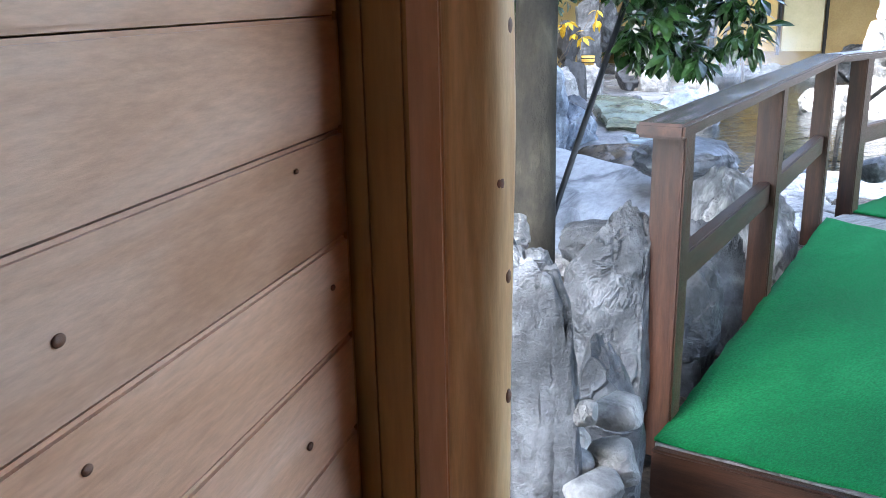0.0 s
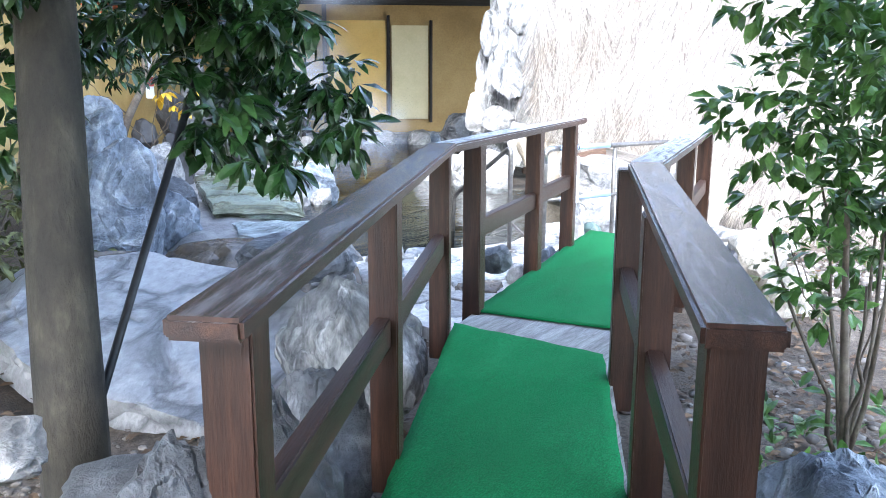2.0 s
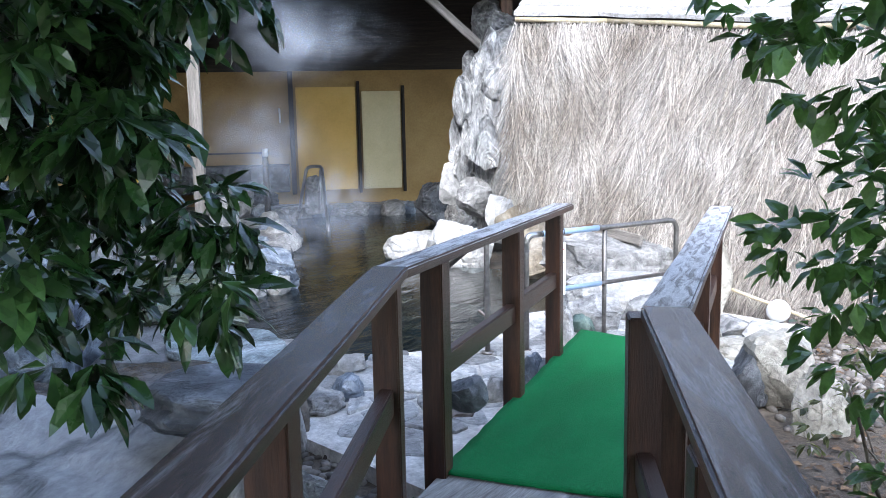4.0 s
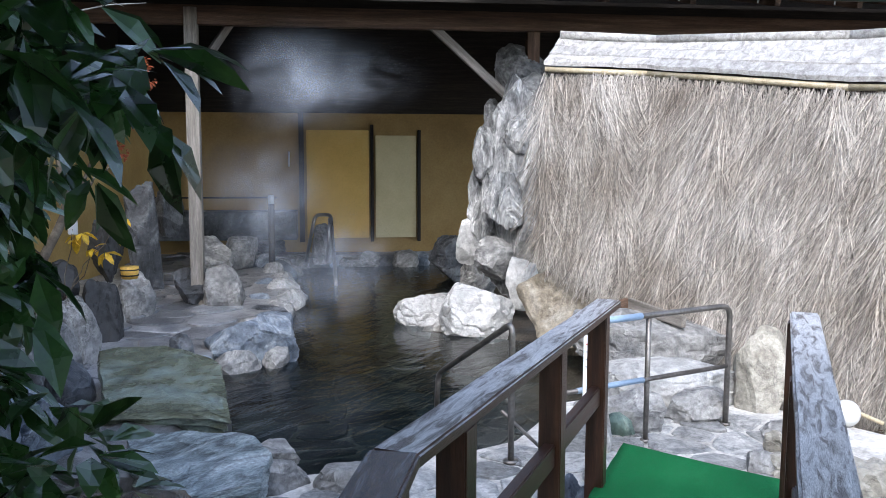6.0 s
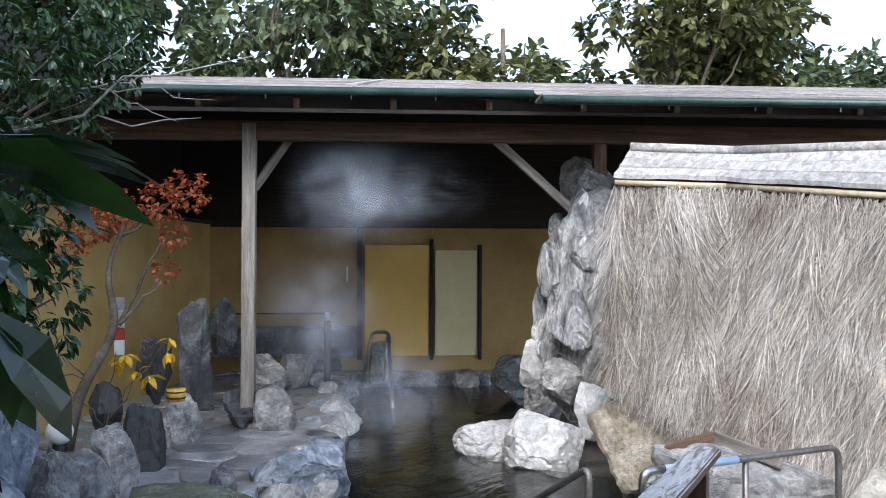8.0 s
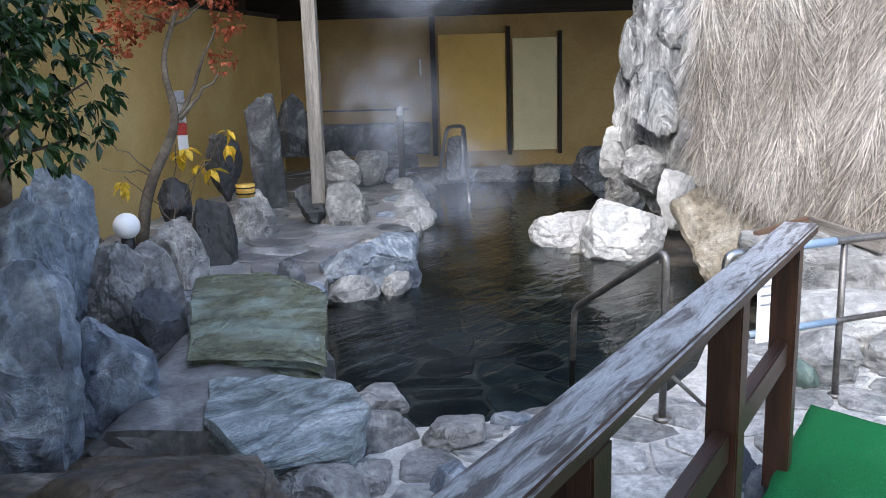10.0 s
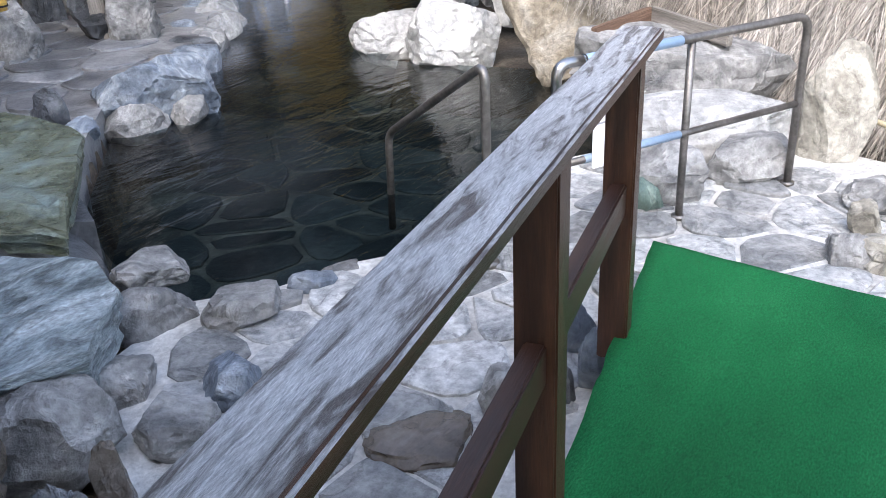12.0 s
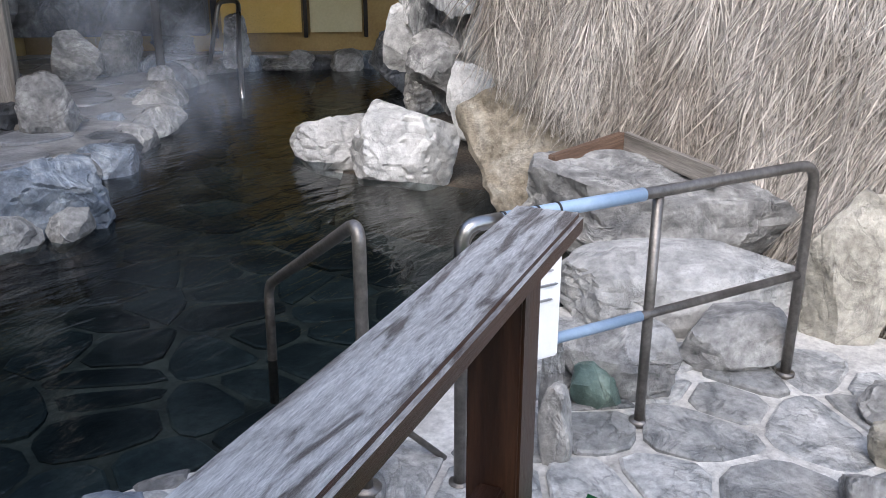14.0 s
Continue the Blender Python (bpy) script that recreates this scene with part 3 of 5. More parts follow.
def carpet_strip(corners, label):
    """Carpet with a slightly ragged edge, laid over the deck."""
    a, b, c, d = corners
    nu, nv = 60, 16
    verts, faces = [], []
    for i in range(nu + 1):
        for j in range(nv + 1):
            u, v = i / nu, j / nv
            p = a.lerp(b, u).lerp(d.lerp(c, u), v)
            edge = min(u, 1 - u) < 0.001 or min(v, 1 - v) < 0.001
            q = noise.noise_vector(p * 9) * (0.008 if edge else 0.0)
            lift = 0.004 * noise.noise(p * 2.2) + (0.004 * noise.noise(p * 7) if edge else 0)
            verts.append((p.x + q.x, p.y + q.y, p.z + lift))
    k = len(verts)
    verts += [(x, y, z - 0.011) for x, y, z in verts]
    w = nv + 1
    for i in range(nu):
        for j in range(nv):
            q = i * w + j
            faces.append((q, q + w, q + w + 1, q + 1))
    rim = [j for j in range(w)] + [i * w + nv for i in range(1, nu + 1)] + [nu * w + j for j in range(nv)][::-1] + [i * w for i in range(1, nu)][::-1]
    for i, a2 in enumerate(rim):
        b2 = rim[(i + 1) % len(rim)]
        faces.append((a2, b2, b2 + k, a2 + k))
    ob = from_lists("carpet", verts, faces, CARPET, smooth=True)
    return tagged(ob, label, "carpet", "bridge carpets")


UP = Vector((0, 0, 0.008))
carpet_strip([R_START + UP, RBEND + D1 * 0.27 + UP + N1 * 0.02, LBEND + D1 * 0.02 + UP, L_START + UP], "bright green artificial turf carpet on the footbridge")
carpet_strip([RBEND + D2 * 0.72 - N2 * 0.04 + UP * 1.0 - Vector((0, 0, 0.018)), R_END - N2 * 0.02 + UP, L_END + UP, LBEND + D2 * 0.30 + UP - Vector((0, 0, 0.008))],
             "bright green artificial turf carpet ending at the flagstones")


def railing(name, start, end, posts, cap_from, cap_to, post_w, label, turn, base, inward, cap_wood):
    t = thing(name, start, label, "railing", "footbridge railings")
    n = Vector((-(end - start).y, (end - start).x, 0)).normalized() * inward
    for x, y in posts:
        k = (Vector((x, y, 0)) - Vector((cap_from.x, cap_from.y, 0))).length / (cap_to - cap_from).length
        post("post", x, y, base - 0.12, cap_from.lerp(cap_to, k).z - 0.012, 0.095, post_w, turn, POST, t)
    cap = beam("cap", cap_from, cap_to, 0.135, 0.042, cap_wood, t, "worn cap rail with open grain", 0.008, 0.002, 24)
    cap.data.materials.append(POST)
    for face in cap.data.polygons:
        face.material_index = 0 if face.normal.z > 0.92 else 1
    hz = (cap_from.z + base) * 0.5 - 0.0
    for p, q in zip(posts, posts[1:]):
        p, q = Vector((*p, hz)), Vector((*q, hz + (cap_to.z - cap_from.z) / len(posts)))
        e = (q - p).normalized()
        beam("rail", p + e * 0.045, q - e * 0.045, 0.05, 0.1, POST, t)
    return t


PO = 0.05
lp = [Vector((2.91, 1.62, 0)) + N1 * PO, Vector((4.09, 2.17, 0)) + N1 * PO, Vector((5.31, 2.75, 0)) + N1 * PO]
rp = [Vector((3.25, 0.96, 0)) - N1 * PO, Vector((4.22, 1.42, 0)) - N1 * PO, Vector((5.14, 1.86, 0)) - N1 * PO]
lq = [Vector((5.74, 2.82, 0)) + N2 * PO, Vector((6.86, 3.04, 0)) + N2 * PO, Vector((7.78, 3.22, 0)) + N2 * PO]
rq = [Vector((5.74, 1.95, 0)) - N2 * PO, Vector((6.9, 2.18, 0)) - N2 * PO, Vector((8.09, 2.42, 0)) - N2 * PO]
xy = lambda pts: [(p.x, p.y) for p in pts]
CT = 0.90
cap_l_bend, cap_r_bend = Vector((5.355, 2.823, 0)), Vector((5.15, 1.75, 0))
railing("railing", lp[0], lp[2], xy(lp), lp[0] - D1 * 0.14 + Vector((0, 0, CT)), Vector((cap_l_bend.x, cap_l_bend.y, CT)), 0.095,
        "dark brown timber railing with a weathered cap on the bridge", A1, 0, 1, CAPDARK)
railing("railing", rp[0], rp[2], xy(rp), rp[0] - D1 * 0.09 + Vector((0, 0, CT)), Vector((cap_r_bend.x, cap_r_bend.y, CT)), 0.095,
        "dark brown timber railing with a glossy worn cap", A1, 0, -1, CAPDARK)
railing("railing", lq[0], lq[2], xy(lq), Vector((cap_l_bend.x, cap_l_bend.y, CT - 0.004)), Vector((8.03, 3.32, 0.85)), 0.095,
        "reddish brown timber railing descending toward the pool", A2, -0.03, 1, CAPWOOD)
railing("railing", rq[0], rq[2], xy(rq), Vector((cap_r_bend.x, cap_r_bend.y, CT - 0.004)), Vector((8.22, 2.365, 0.85)), 0.095,
        "reddish brown timber railing with a silvery cap", A2, -0.03, -1, CAPWOOD)

# ---- cabin wall at the start ----
WD, WN = Vector((0.756, 0.655, 0)), Vector((-0.655, 0.756, 0))
CORNER = Vector((1.456, 0.87, 0))
wall_cabin = thing("wall_cabin", CORNER, "pale pine board wall of a log cabin", "wall", kind="structure")
rnd = random.Random(5)
for i in range(26):
    z = -0.132 + 0.125 * i
    a = CORNER - WD * 3.2 + Vector((0, 0, z + 0.0605))
    beam("plank", a + WN * 0.014, CORNER + WN * 0.014 + Vector((0, 0, z + 0.0605)), 0.026, 0.1232, PINE, wall_cabin, "", 0.004)
    for _ in range(2):
        u, dz, r = rnd.uniform(0.1, 1.5), rnd.uniform(0.02, 0.1), rnd.uniform(0.0025, 0.0058)
        if i > 3:
            bm = bmesh.new()
            bmesh.ops.create_uvsphere(bm, u_segments=12, v_segments=6, radius=1)
            m = along(CORNER - WD * u + Vector((0, 0, z + dz)), CORNER - WD * (u - 0.1) + Vector((0, 0, z + dz)))
            part("knot", bm, KNOT, wall_cabin, "dark round knot", m @ Matrix.Diagonal((r * 1.4, 0.0025, r, 1)), True)
beam("backing", CORNER - WD * 3.2 + WN * 0.06 + Vector((0, 0, 1.5)), CORNER + WD * 0.08 + WN * 0.06 + Vector((0, 0, 1.5)), 0.06, 3.3, PINE2, wall_cabin)
jamb = thing("door_frame", CORNER, "golden pine corner trim beside a peeled log", "door frame", kind="structure")
S = -WN
for u, w, out, mat in ((-0.014, 0.024, 0.0, PINE2), (0.012, 0.03, 0.0, PINE2), (0.05, 0.05, 0.018, PINE2), (0.097, 0.042, 0.03, PINE3)):
    p = CORNER + S * u + WD * (0.03 + out * 0.3)
    post("trim", p.x, p.y, -0.2, 3.2, 0.04 + out, w, A1 + 106, mat, jamb)


def log_mesh(h, r):
    verts, faces = [], []
    n, s = 90, 20
    for i in range(n + 1):
        z = h * i / n
        for k in range(s):
            a = 2 * math.pi * k / s
            rr = r * (1 + 0.09 * noise.noise(Vector((math.cos(a), math.sin(a), z * 2.2))) + 0.06 * noise.noise(Vector((math.cos(a) * 2, math.sin(a) * 2, z * 6 + 9))))
            verts.append((math.cos(a) * rr + 0.012 * noise.noise(Vector((0, 0, z))), math.sin(a) * rr, z))
    for i in range(n):
        for k in range(s):
            a, b = i * s + k, i * s + (k + 1) % s
            faces.append((a, b, b + s, a + s))
    return verts, faces


LOG_AT = Vector((1.548, 0.735, -0.2))
log_post = thing("log_post", LOG_AT, "peeled golden log post with dark knots", "post")
v, f = log_mesh(3.3, 0.038)
from_lists("log", v, f, LOG, log_post, Matrix.Translation(LOG_AT), "", True)
for i in range(16):
    z, a = 0.5 + i * 0.13 + rnd.uniform(-0.04, 0.04), radians(rnd.uniform(-170, -40))
    bm = bmesh.new()
    bmesh.ops.create_uvsphere(bm, u_segments=12, v_segments=6, radius=1)
    p = LOG_AT + Vector((math.cos(a) * 0.037, math.sin(a) * 0.037, z))
    part("knot", bm, KNOT, log_post, "dark knot", Matrix.Translation(p) @ pose(0, 0, 0, 0, 0, math.degrees(a)) @ Matrix.Diagonal((0.003, 0.006, 0.009, 1)), True)
# Eave inferred, out of view; extra boards are added to deepen the porch shade.
roof_cabin = thing("roof_cabin", CORNER + Vector((0, 0, 3.2)), "inferred timber eave of the cabin, widened to shade the porch", "roof", kind="structure")
a = CORNER - WD * 4 + WN * 0.12 + Vector((0, 0, 2.75))
for i in range(14):
    b = -WN * (0.24 * i)
    beam("board", a + b - Vector((0, 0, 0.01 * i)), a + b + WD * 4.85 - Vector((0, 0, 0.01 * i)), 0.235, 0.03, BEAM, roof_cabin)

# Added wall, never in view, that keeps side light off the cabin planks.
porch_a, porch_b = CORNER - WN * 1.75 - WD * 3.1, CORNER - WN * 1.75 - WD * 0.1
wall_porch = beam("wall_porch", porch_a + Vector((0, 0, 1.2)), porch_b + Vector((0, 0, 1.2)), 0.1, 3.0, PINE)
tagged(wall_porch, "unseen pine board wall added to darken the porch", "wall", kind="structure")

# ---- bath house behind the pool ----
BR, BN, BP = Vector((0.64, -0.768, 0)), Vector((0.768, 0.64, 0)), Vector((10.82, 9.66, 0))
BA = math.degrees(math.atan2(BR.y, BR.x))


def at(a, b, z=0.0):
    return BP + BR * a + BN * b + Vector((0, 0, z))


def wall_box(name, a, b, thick, z0, z1, mat, parent=None, label=""):
    return beam(name, Vector((a.x, a.y, (z0 + z1) / 2)), Vector((b.x, b.y, (z0 + z1) / 2)), thick, z1 - z0, mat, parent, label, 0.004)


# Unseen rear wall of the porch, added to hold back light from behind.
for s0, s1 in (((-3.1, -3.2), (-3.1, 0.0)),):
    w = wall_box("wall_cabin", CORNER + WD * s0[0] + WN * s0[1], CORNER + WD * s1[0] + WN * s1[1], 0.1, -0.3, 2.7, PINE)
    tagged(w, "unseen pine board wall added behind the porch to cut light", "wall", kind="structure")
wall_back = wall_box("wall_back", at(-2.2, 5.25), at(13, 5.25), 0.16, -0.5, 2.3, OCHRE_SHADED)
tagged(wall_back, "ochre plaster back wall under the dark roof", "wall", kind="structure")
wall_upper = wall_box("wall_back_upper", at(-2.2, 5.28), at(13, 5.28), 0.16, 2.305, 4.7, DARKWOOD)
tagged(wall_upper, "near-black board wall above the plaster", "wall", kind="structure")
LW0, LW1 = Vector((3.0, 7.35, 0)), Vector((13.75, 14.15, 0))
wall_left = wall_box("wall_left", LW0, LW1, 0.16, -0.4, 2.34, YELLOW)
tagged(wall_left, "ochre plaster garden wall", "wall", kind="structure")
lw_dir = (LW1 - LW0).normalized()
lw_back = Vector((-lw_dir.y, lw_dir.x, 0)) * 0.5
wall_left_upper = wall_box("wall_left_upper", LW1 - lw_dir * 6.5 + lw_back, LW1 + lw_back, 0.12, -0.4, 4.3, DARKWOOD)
tagged(wall_left_upper, "near-black board wall rising behind the garden wall", "wall", kind="structure")
coping = wall_box("trim", LW0, LW1, 0.3, 2.34, 2.40, DARKWOOD)
tagged(coping, "dark coping board along the wall top", "trim", kind="structure")
beam("ledge", at(-1.8, 4.95, 0.33), at(1.0, 4.95, 0.33), 0.5, 0.5, DARK, wall_back, "dark stone ledge")
for a0, a1, z1, mat, lab in ((1.17, 2.28, 2.0, DOORY, "bright ochre sliding door panel"), (2.4, 3.13, 1.91, DOORW, "pale cream sliding door panel")):
    d = thing("door_1", at((a0 + a1) / 2, 5.1), lab + " in the back wall", "door", kind="structure")
    beam("panel", at(a0, 5.12, (z1 + 0.07) / 2), at(a1, 5.12, (z1 + 0.07) / 2), 0.05, z1 - 0.07, mat, d)
    for a in (a1 + 0.055,):
        p = at(a, 5.1)
        post("jamb", p.x, p.y, 0.0, z1 + 0.1, 0.09, 0.055, BA, DARKWOOD, d)
frame_post = beam("trim", at(1.08, 5.1, 1.15), at(1.08, 5.11, 1.15), 0.09, 2.3, DARKWOOD)
tagged(frame_post, "dark upright timber beside the ochre door", "trim", kind="structure")
beam("handle", at(0.86, 5.14, 1.35), at(0.86, 5.14, 1.62), 0.03, 0.03, WHITEP, wall_back, "small pale pull handle")
beam("lower_panel", at(-1.5, 5.15, 0.8), at(0.65, 5.15, 0.8), 0.04, 0.03, DARKWOOD, wall_back)

pillar = thing("pillar", at(0, 0, 0), "weathered grey square roof pillar on a stone", "pillar")
post("shaft", BP.x, BP.y, -0.22, 3.3, 0.15, 0.15, BA, OLDWOOD, pillar, "", 0.003)
beam("brace", at(0.03, 0.1, 2.55), at(0.45, 0.4, 3.25), 0.08, 0.09, OLDWOOD, pillar)
pillar2 = thing("pillar", at(4.3, 0.6, 0), "dark square roof pillar behind the rock tower", "pillar")
p = at(4.1, 0.1)
post("shaft", p.x, p.y, -0.4, 3.3, 0.15, 0.15, BA, BEAM, pillar2)
beam("brace", at(4.03, 0.07, 2.1), at(2.85, 0.07, 3.15), 0.08, 0.1, OLDWOOD, pillar2)
roof = thing("roof", at(3, 3, 3.4), "long low roof of grey-brown boards with a green gutter", "roof", kind="structure")
beam("beam", at(-9.6, 0.05, 3.22), at(13, 0.05, 3.22), 0.16, 0.22, BEAM, roof, "reddish brown eaves beam")
for i in range(16):
    a = -3.6 + i * 1.05
    beam("rafter", at(a, -0.65, 3.42), at(a, 6.2, 4.9), 0.07, 0.12, BEAM, roof)


def roof_plane(a0, a1, b0, z0, rows):
    for i in range(rows):
        b = b0 + i * 0.42
        beam("roof_board", at(a0, b, z0 + 0.22 * (b - b0) + 0.02), at(a1, b, z0 + 0.22 * (b - b0) + 0.02), 0.47, 0.035, ROOFING, roof, "", 0.006, 0.004, 10)


roof_plane(-10, 3.15, -0.6, 3.55, 17)
roof_plane(3.16, 15, -1.15, 3.40, 19)
for a0, a1, b0, z0 in ((-10, 3.15, -0.88, 3.52), (3.16, 15, -1.43, 3.36)):
    tube("gutter", [at(a0, b0, z0), at(a1, b0, z0)], 0.045, GUTTER, roof, "green gutter pipe", 8)
    for i in range(int((a1 - a0) / 0.9)):
        beam("gutter_bracket", at(a0 + 0.4 + i * 0.9, b0, z0 + 0.06), at(a0 + 0.4 + i * 0.9, b0 + 0.02, z0 - 0.09), 0.015, 0.02, STEEL, roof)
beam("batten", at(1.2, -0.7, 3.62), at(1.5, 5, 4.87), 0.12, 0.03, BARK_ROOF, roof)
beam("batten", at(6.6, -0.9, 3.53), at(5.2, 5, 4.83), 0.12, 0.03, BARK_ROOF, roof)
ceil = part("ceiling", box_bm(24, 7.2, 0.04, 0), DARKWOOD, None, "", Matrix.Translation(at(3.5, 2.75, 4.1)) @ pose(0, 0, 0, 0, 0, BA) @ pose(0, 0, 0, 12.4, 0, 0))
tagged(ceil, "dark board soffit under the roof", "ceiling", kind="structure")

# ---- brush fence with a board roof ----
fence = thing("brush_fence", (11.4, 4.0, 0), "tall grey brushwood fence hung with dry twigs", "fence")
FT = [Vector((11.55, 5.42, 2.44)), Vector((11.80, 4.45, 2.40)), Vector((11.36, 2.66, 2.20)), Vector((11.05, 1.2, 2.12))]
FB = [Vector((11.6, 5.42, 0.8)), Vector((11.48, 4.5, 0.25)), Vector((11.05, 2.95, -0.3)), Vector((10.62, 1.2, -0.42))]


def on_fence(u, v):
    k = min(2, int(u * 3))
    s = u * 3 - k
    return FB[k].lerp(FB[k + 1], s).lerp(FT[k].lerp(FT[k + 1], s), v)


# Sheet behind the twigs; its near-black colour paints the shade between them.
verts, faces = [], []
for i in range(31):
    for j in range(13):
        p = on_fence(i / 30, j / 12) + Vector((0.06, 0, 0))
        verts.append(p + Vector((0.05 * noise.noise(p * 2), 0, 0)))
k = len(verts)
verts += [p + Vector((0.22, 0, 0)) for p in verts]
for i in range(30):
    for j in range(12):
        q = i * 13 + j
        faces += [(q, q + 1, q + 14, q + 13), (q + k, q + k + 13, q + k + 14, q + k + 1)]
from_lists("backing", verts, faces, THATCH_SHADE, fence)
rnd = random.Random(11)
verts, faces = [], []
for n_ in range(42000):
    u, v = rnd.random() ** 0.9, rnd.uniform(0.0, 1.0)
    p = on_fence(u, v)
    flow = 0.5 * noise.noise(p * 1.3) + 0.25
    clump = noise.noise(Vector((p.y * 5, p.z * 1.2, 3)))
    d = Vector((-0.10 - 0.18 * rnd.random() - 0.1 * clump, flow * 0.2 + rnd.gauss(0, 0.33), -1)).normalized()
    length, w = rnd.uniform(0.25, 0.65) * (0.6 if v < 0.12 else 1), rnd.uniform(0.0015, 0.0042)
    p = p + Vector((-0.02 - 0.05 * rnd.random() - 0.07 * max(0, clump), 0, 0))
    s = d.cross(Vector((-1, rnd.gauss(0, 0.5), 0))).normalized() * w
    i = len(verts)
    bend = Vector((0.08 + 0.06 * rnd.random(), rnd.gauss(0, 0.1), -0.03)) * length
    mid = p + d * length * 0.5
    tip = p + d * length + bend
    verts += [p + s, p - s, mid + s, mid - s, tip + s * 0.4, tip - s * 0.4]
    faces += [(i, i + 1, i + 3, i + 2), (i + 2, i + 3, i + 5, i + 4)]
twigs = from_lists("brushwood", verts, faces, THATCH, fence)
tagged(twigs, "dry grey-brown twigs hanging in uneven layers", kind="stuff")
RT = [Vector((11.72, 5.36, 2.78)), Vector((12.22, 4.55, 2.74)), Vector((12.0, 2.75, 2.64)), Vector((11.75, 1.1, 2.6))]
RE = [Vector((11.44, 5.40, 2.50)), Vector((11.74, 4.47, 2.44)), Vector((11.24, 2.64, 2.22)), Vector((10.95, 1.2, 2.14))]
fence_roof = thing("fence_roof", (11.6, 4.0, 2.4), "little weathered board roof capping the brush fence", "roof")
for k in range(3):
    for j in range(3):
        s0, s1 = j / 3, (j + 1) / 3 + 0.05
        q = [RE[k].lerp(RT[k], s0), RE[k + 1].lerp(RT[k + 1], s0), RE[k + 1].lerp(RT[k + 1], s1), RE[k].lerp(RT[k], s1)]
        lift = Vector((0, 0, 0.03 - 0.012 * j))
        vv = [p + lift for p in q[:2]] + [p - Vector((0, 0, 0.0)) for p in q[2:]]
        n = 14
        verts, faces = [], []
        for i in range(n + 1):
            a, b = vv[0].lerp(vv[1], i / n), vv[3].lerp(vv[2], i / n)
            wob = Vector((0, 0, 0.012 * noise.noise(a * 5)))
            verts += [a + wob, b + wob, a + wob - Vector((0, 0, 0.04)), b + wob - Vector((0, 0, 0.04))]
        for i in range(n):
            c = i * 4
            faces += [(c, c + 4, c + 5, c + 1), (c + 2, c + 3, c + 7, c + 6), (c, c + 2, c + 6, c + 4), (c + 1, c + 5, c + 7, c + 3)]
        faces += [(0, 1, 3, 2), (4 * n, 4 * n + 2, 4 * n + 3, 4 * n + 1)]
        from_lists("roof_board", verts, faces, BARK_ROOF, fence_roof)
    tube("ridge_pole", [RT[k] + Vector((0, 0, 0.02)), RT[k + 1] + Vector((0, 0, 0.02))], 0.045, BARK_ROOF, fence_roof, "", 10)
    tube("eave_pole", [RE[k] + Vector((0.03, 0, -0.05)), RE[k + 1] + Vector((0.03, 0, -0.05))], 0.028, BAMBOO, fence_roof, "", 8)
mound = part("rendered_bank", rock_mesh((0.95, 1.5, 1.25), 502, 5, 0.7, 0.6), PLASTER_TAN, None, "", pose(11.9, 5.0, 0.05, 0, 0, -12), True)
tagged(mound, "tan rendered bank under the brush fence", "bank")

# ---- rocks ----
boulder((9.62, 7.64, -0.22), (0.9, 0.72, 0.56), -49, BLUE, 5, 0.5, 0.7, (((-0.5, 0.3, 0.8), 0.5),))
boulder((12.25, 7.2, -0.25), (0.8, 0.69, 0.46), -49, PALE, 5, 0.5, 0.8, (((-0.3, 0.6, 0.8), 0.5),))
boulder((12.12, 6.5, -0.18), (0.82, 0.76, 0.58), -49, PALE, 5, 0.9, 0.7)
boulder((12.30, 6.07, 0.18), (0.35, 0.21, 0.54), -49, PALE)
boulder((13.22, 6.74, 0.86), (0.90, 0.63, 1.77), -49, VEIN)
boulder((13.27, 6.42, 2.24), (0.54, 0.54, 0.60), -49, GREY)
boulder((13.59, 6.79, 2.62), (0.66, 0.66, 0.68), -49, GREY)
boulder((13.63, 6.16, 2.59), (0.44, 0.44, 0.70), -49, DARK)
boulder((12.91, 7.10, 0.52), (0.35, 0.17, 0.51), -49, PALE)
next(seeds)
boulder((14.54, 7.90, -0.17), (0.56, 0.56, 0.48), -49, GREY)
boulder((13.35, 6.86, 1.72), (0.57, 0.57, 0.79), -49, VEIN)
boulder((12.95, 6.27, 0.58), (0.42, 0.42, 0.54), -49, GREY)
boulder((13.45, 7.08, 2.10), (0.23, 0.23, 0.39), -49, GREY)
boulder((15.19, 8.77, -0.05), (0.65, 0.65, 0.65), -49, DARK)
boulder((13.2, 6.6, 1.25), (0.95, 0.75, 2.6), -49, VEIN, 5, 0.4)
boulder((12.86, 6.83, 1.60), (0.3, 0.27, 0.6), -49, VEIN)
boulder((12.97, 6.45, 1.78), (0.42, 0.42, 0.42), -49, VEIN)
boulder((12.73, 6.50, 1.07), (0.45, 0.22, 0.66), -49, VEIN)
boulder((13.10, 6.18, 2.04), (0.38, 0.38, 0.59), -49, GREY)
boulder((12.72, 6.63, 0.36), (0.39, 0.39, 0.48), -49, GREY)
boulder((12.82, 5.92, 0.34), (0.40, 0.40, 0.58), -49, TAN)
boulder((6.52, 6.21, -0.07), (0.58, 0.46, 0.73), -45, BLUE)
boulder((6.94, 7.67, 0.38), (0.56, 0.51, 0.90), -49, BLUE)
boulder((6.35, 6.95, 0.50), (0.55, 0.5, 0.75), -49, BLUE)
boulder((6.07, 6.22, 0.28), (0.58, 0.54, 0.72), -49, BLUE)
boulder((7.19, 7.40, 0.15), (0.33, 0.33, 0.46), -49, GREY)
boulder((7.63, 7.69, 0.11), (0.40, 0.40, 0.41), -49, GREY)
boulder((8.19, 8.25, 0.24), (0.33, 0.33, 0.30), -49, GREY)
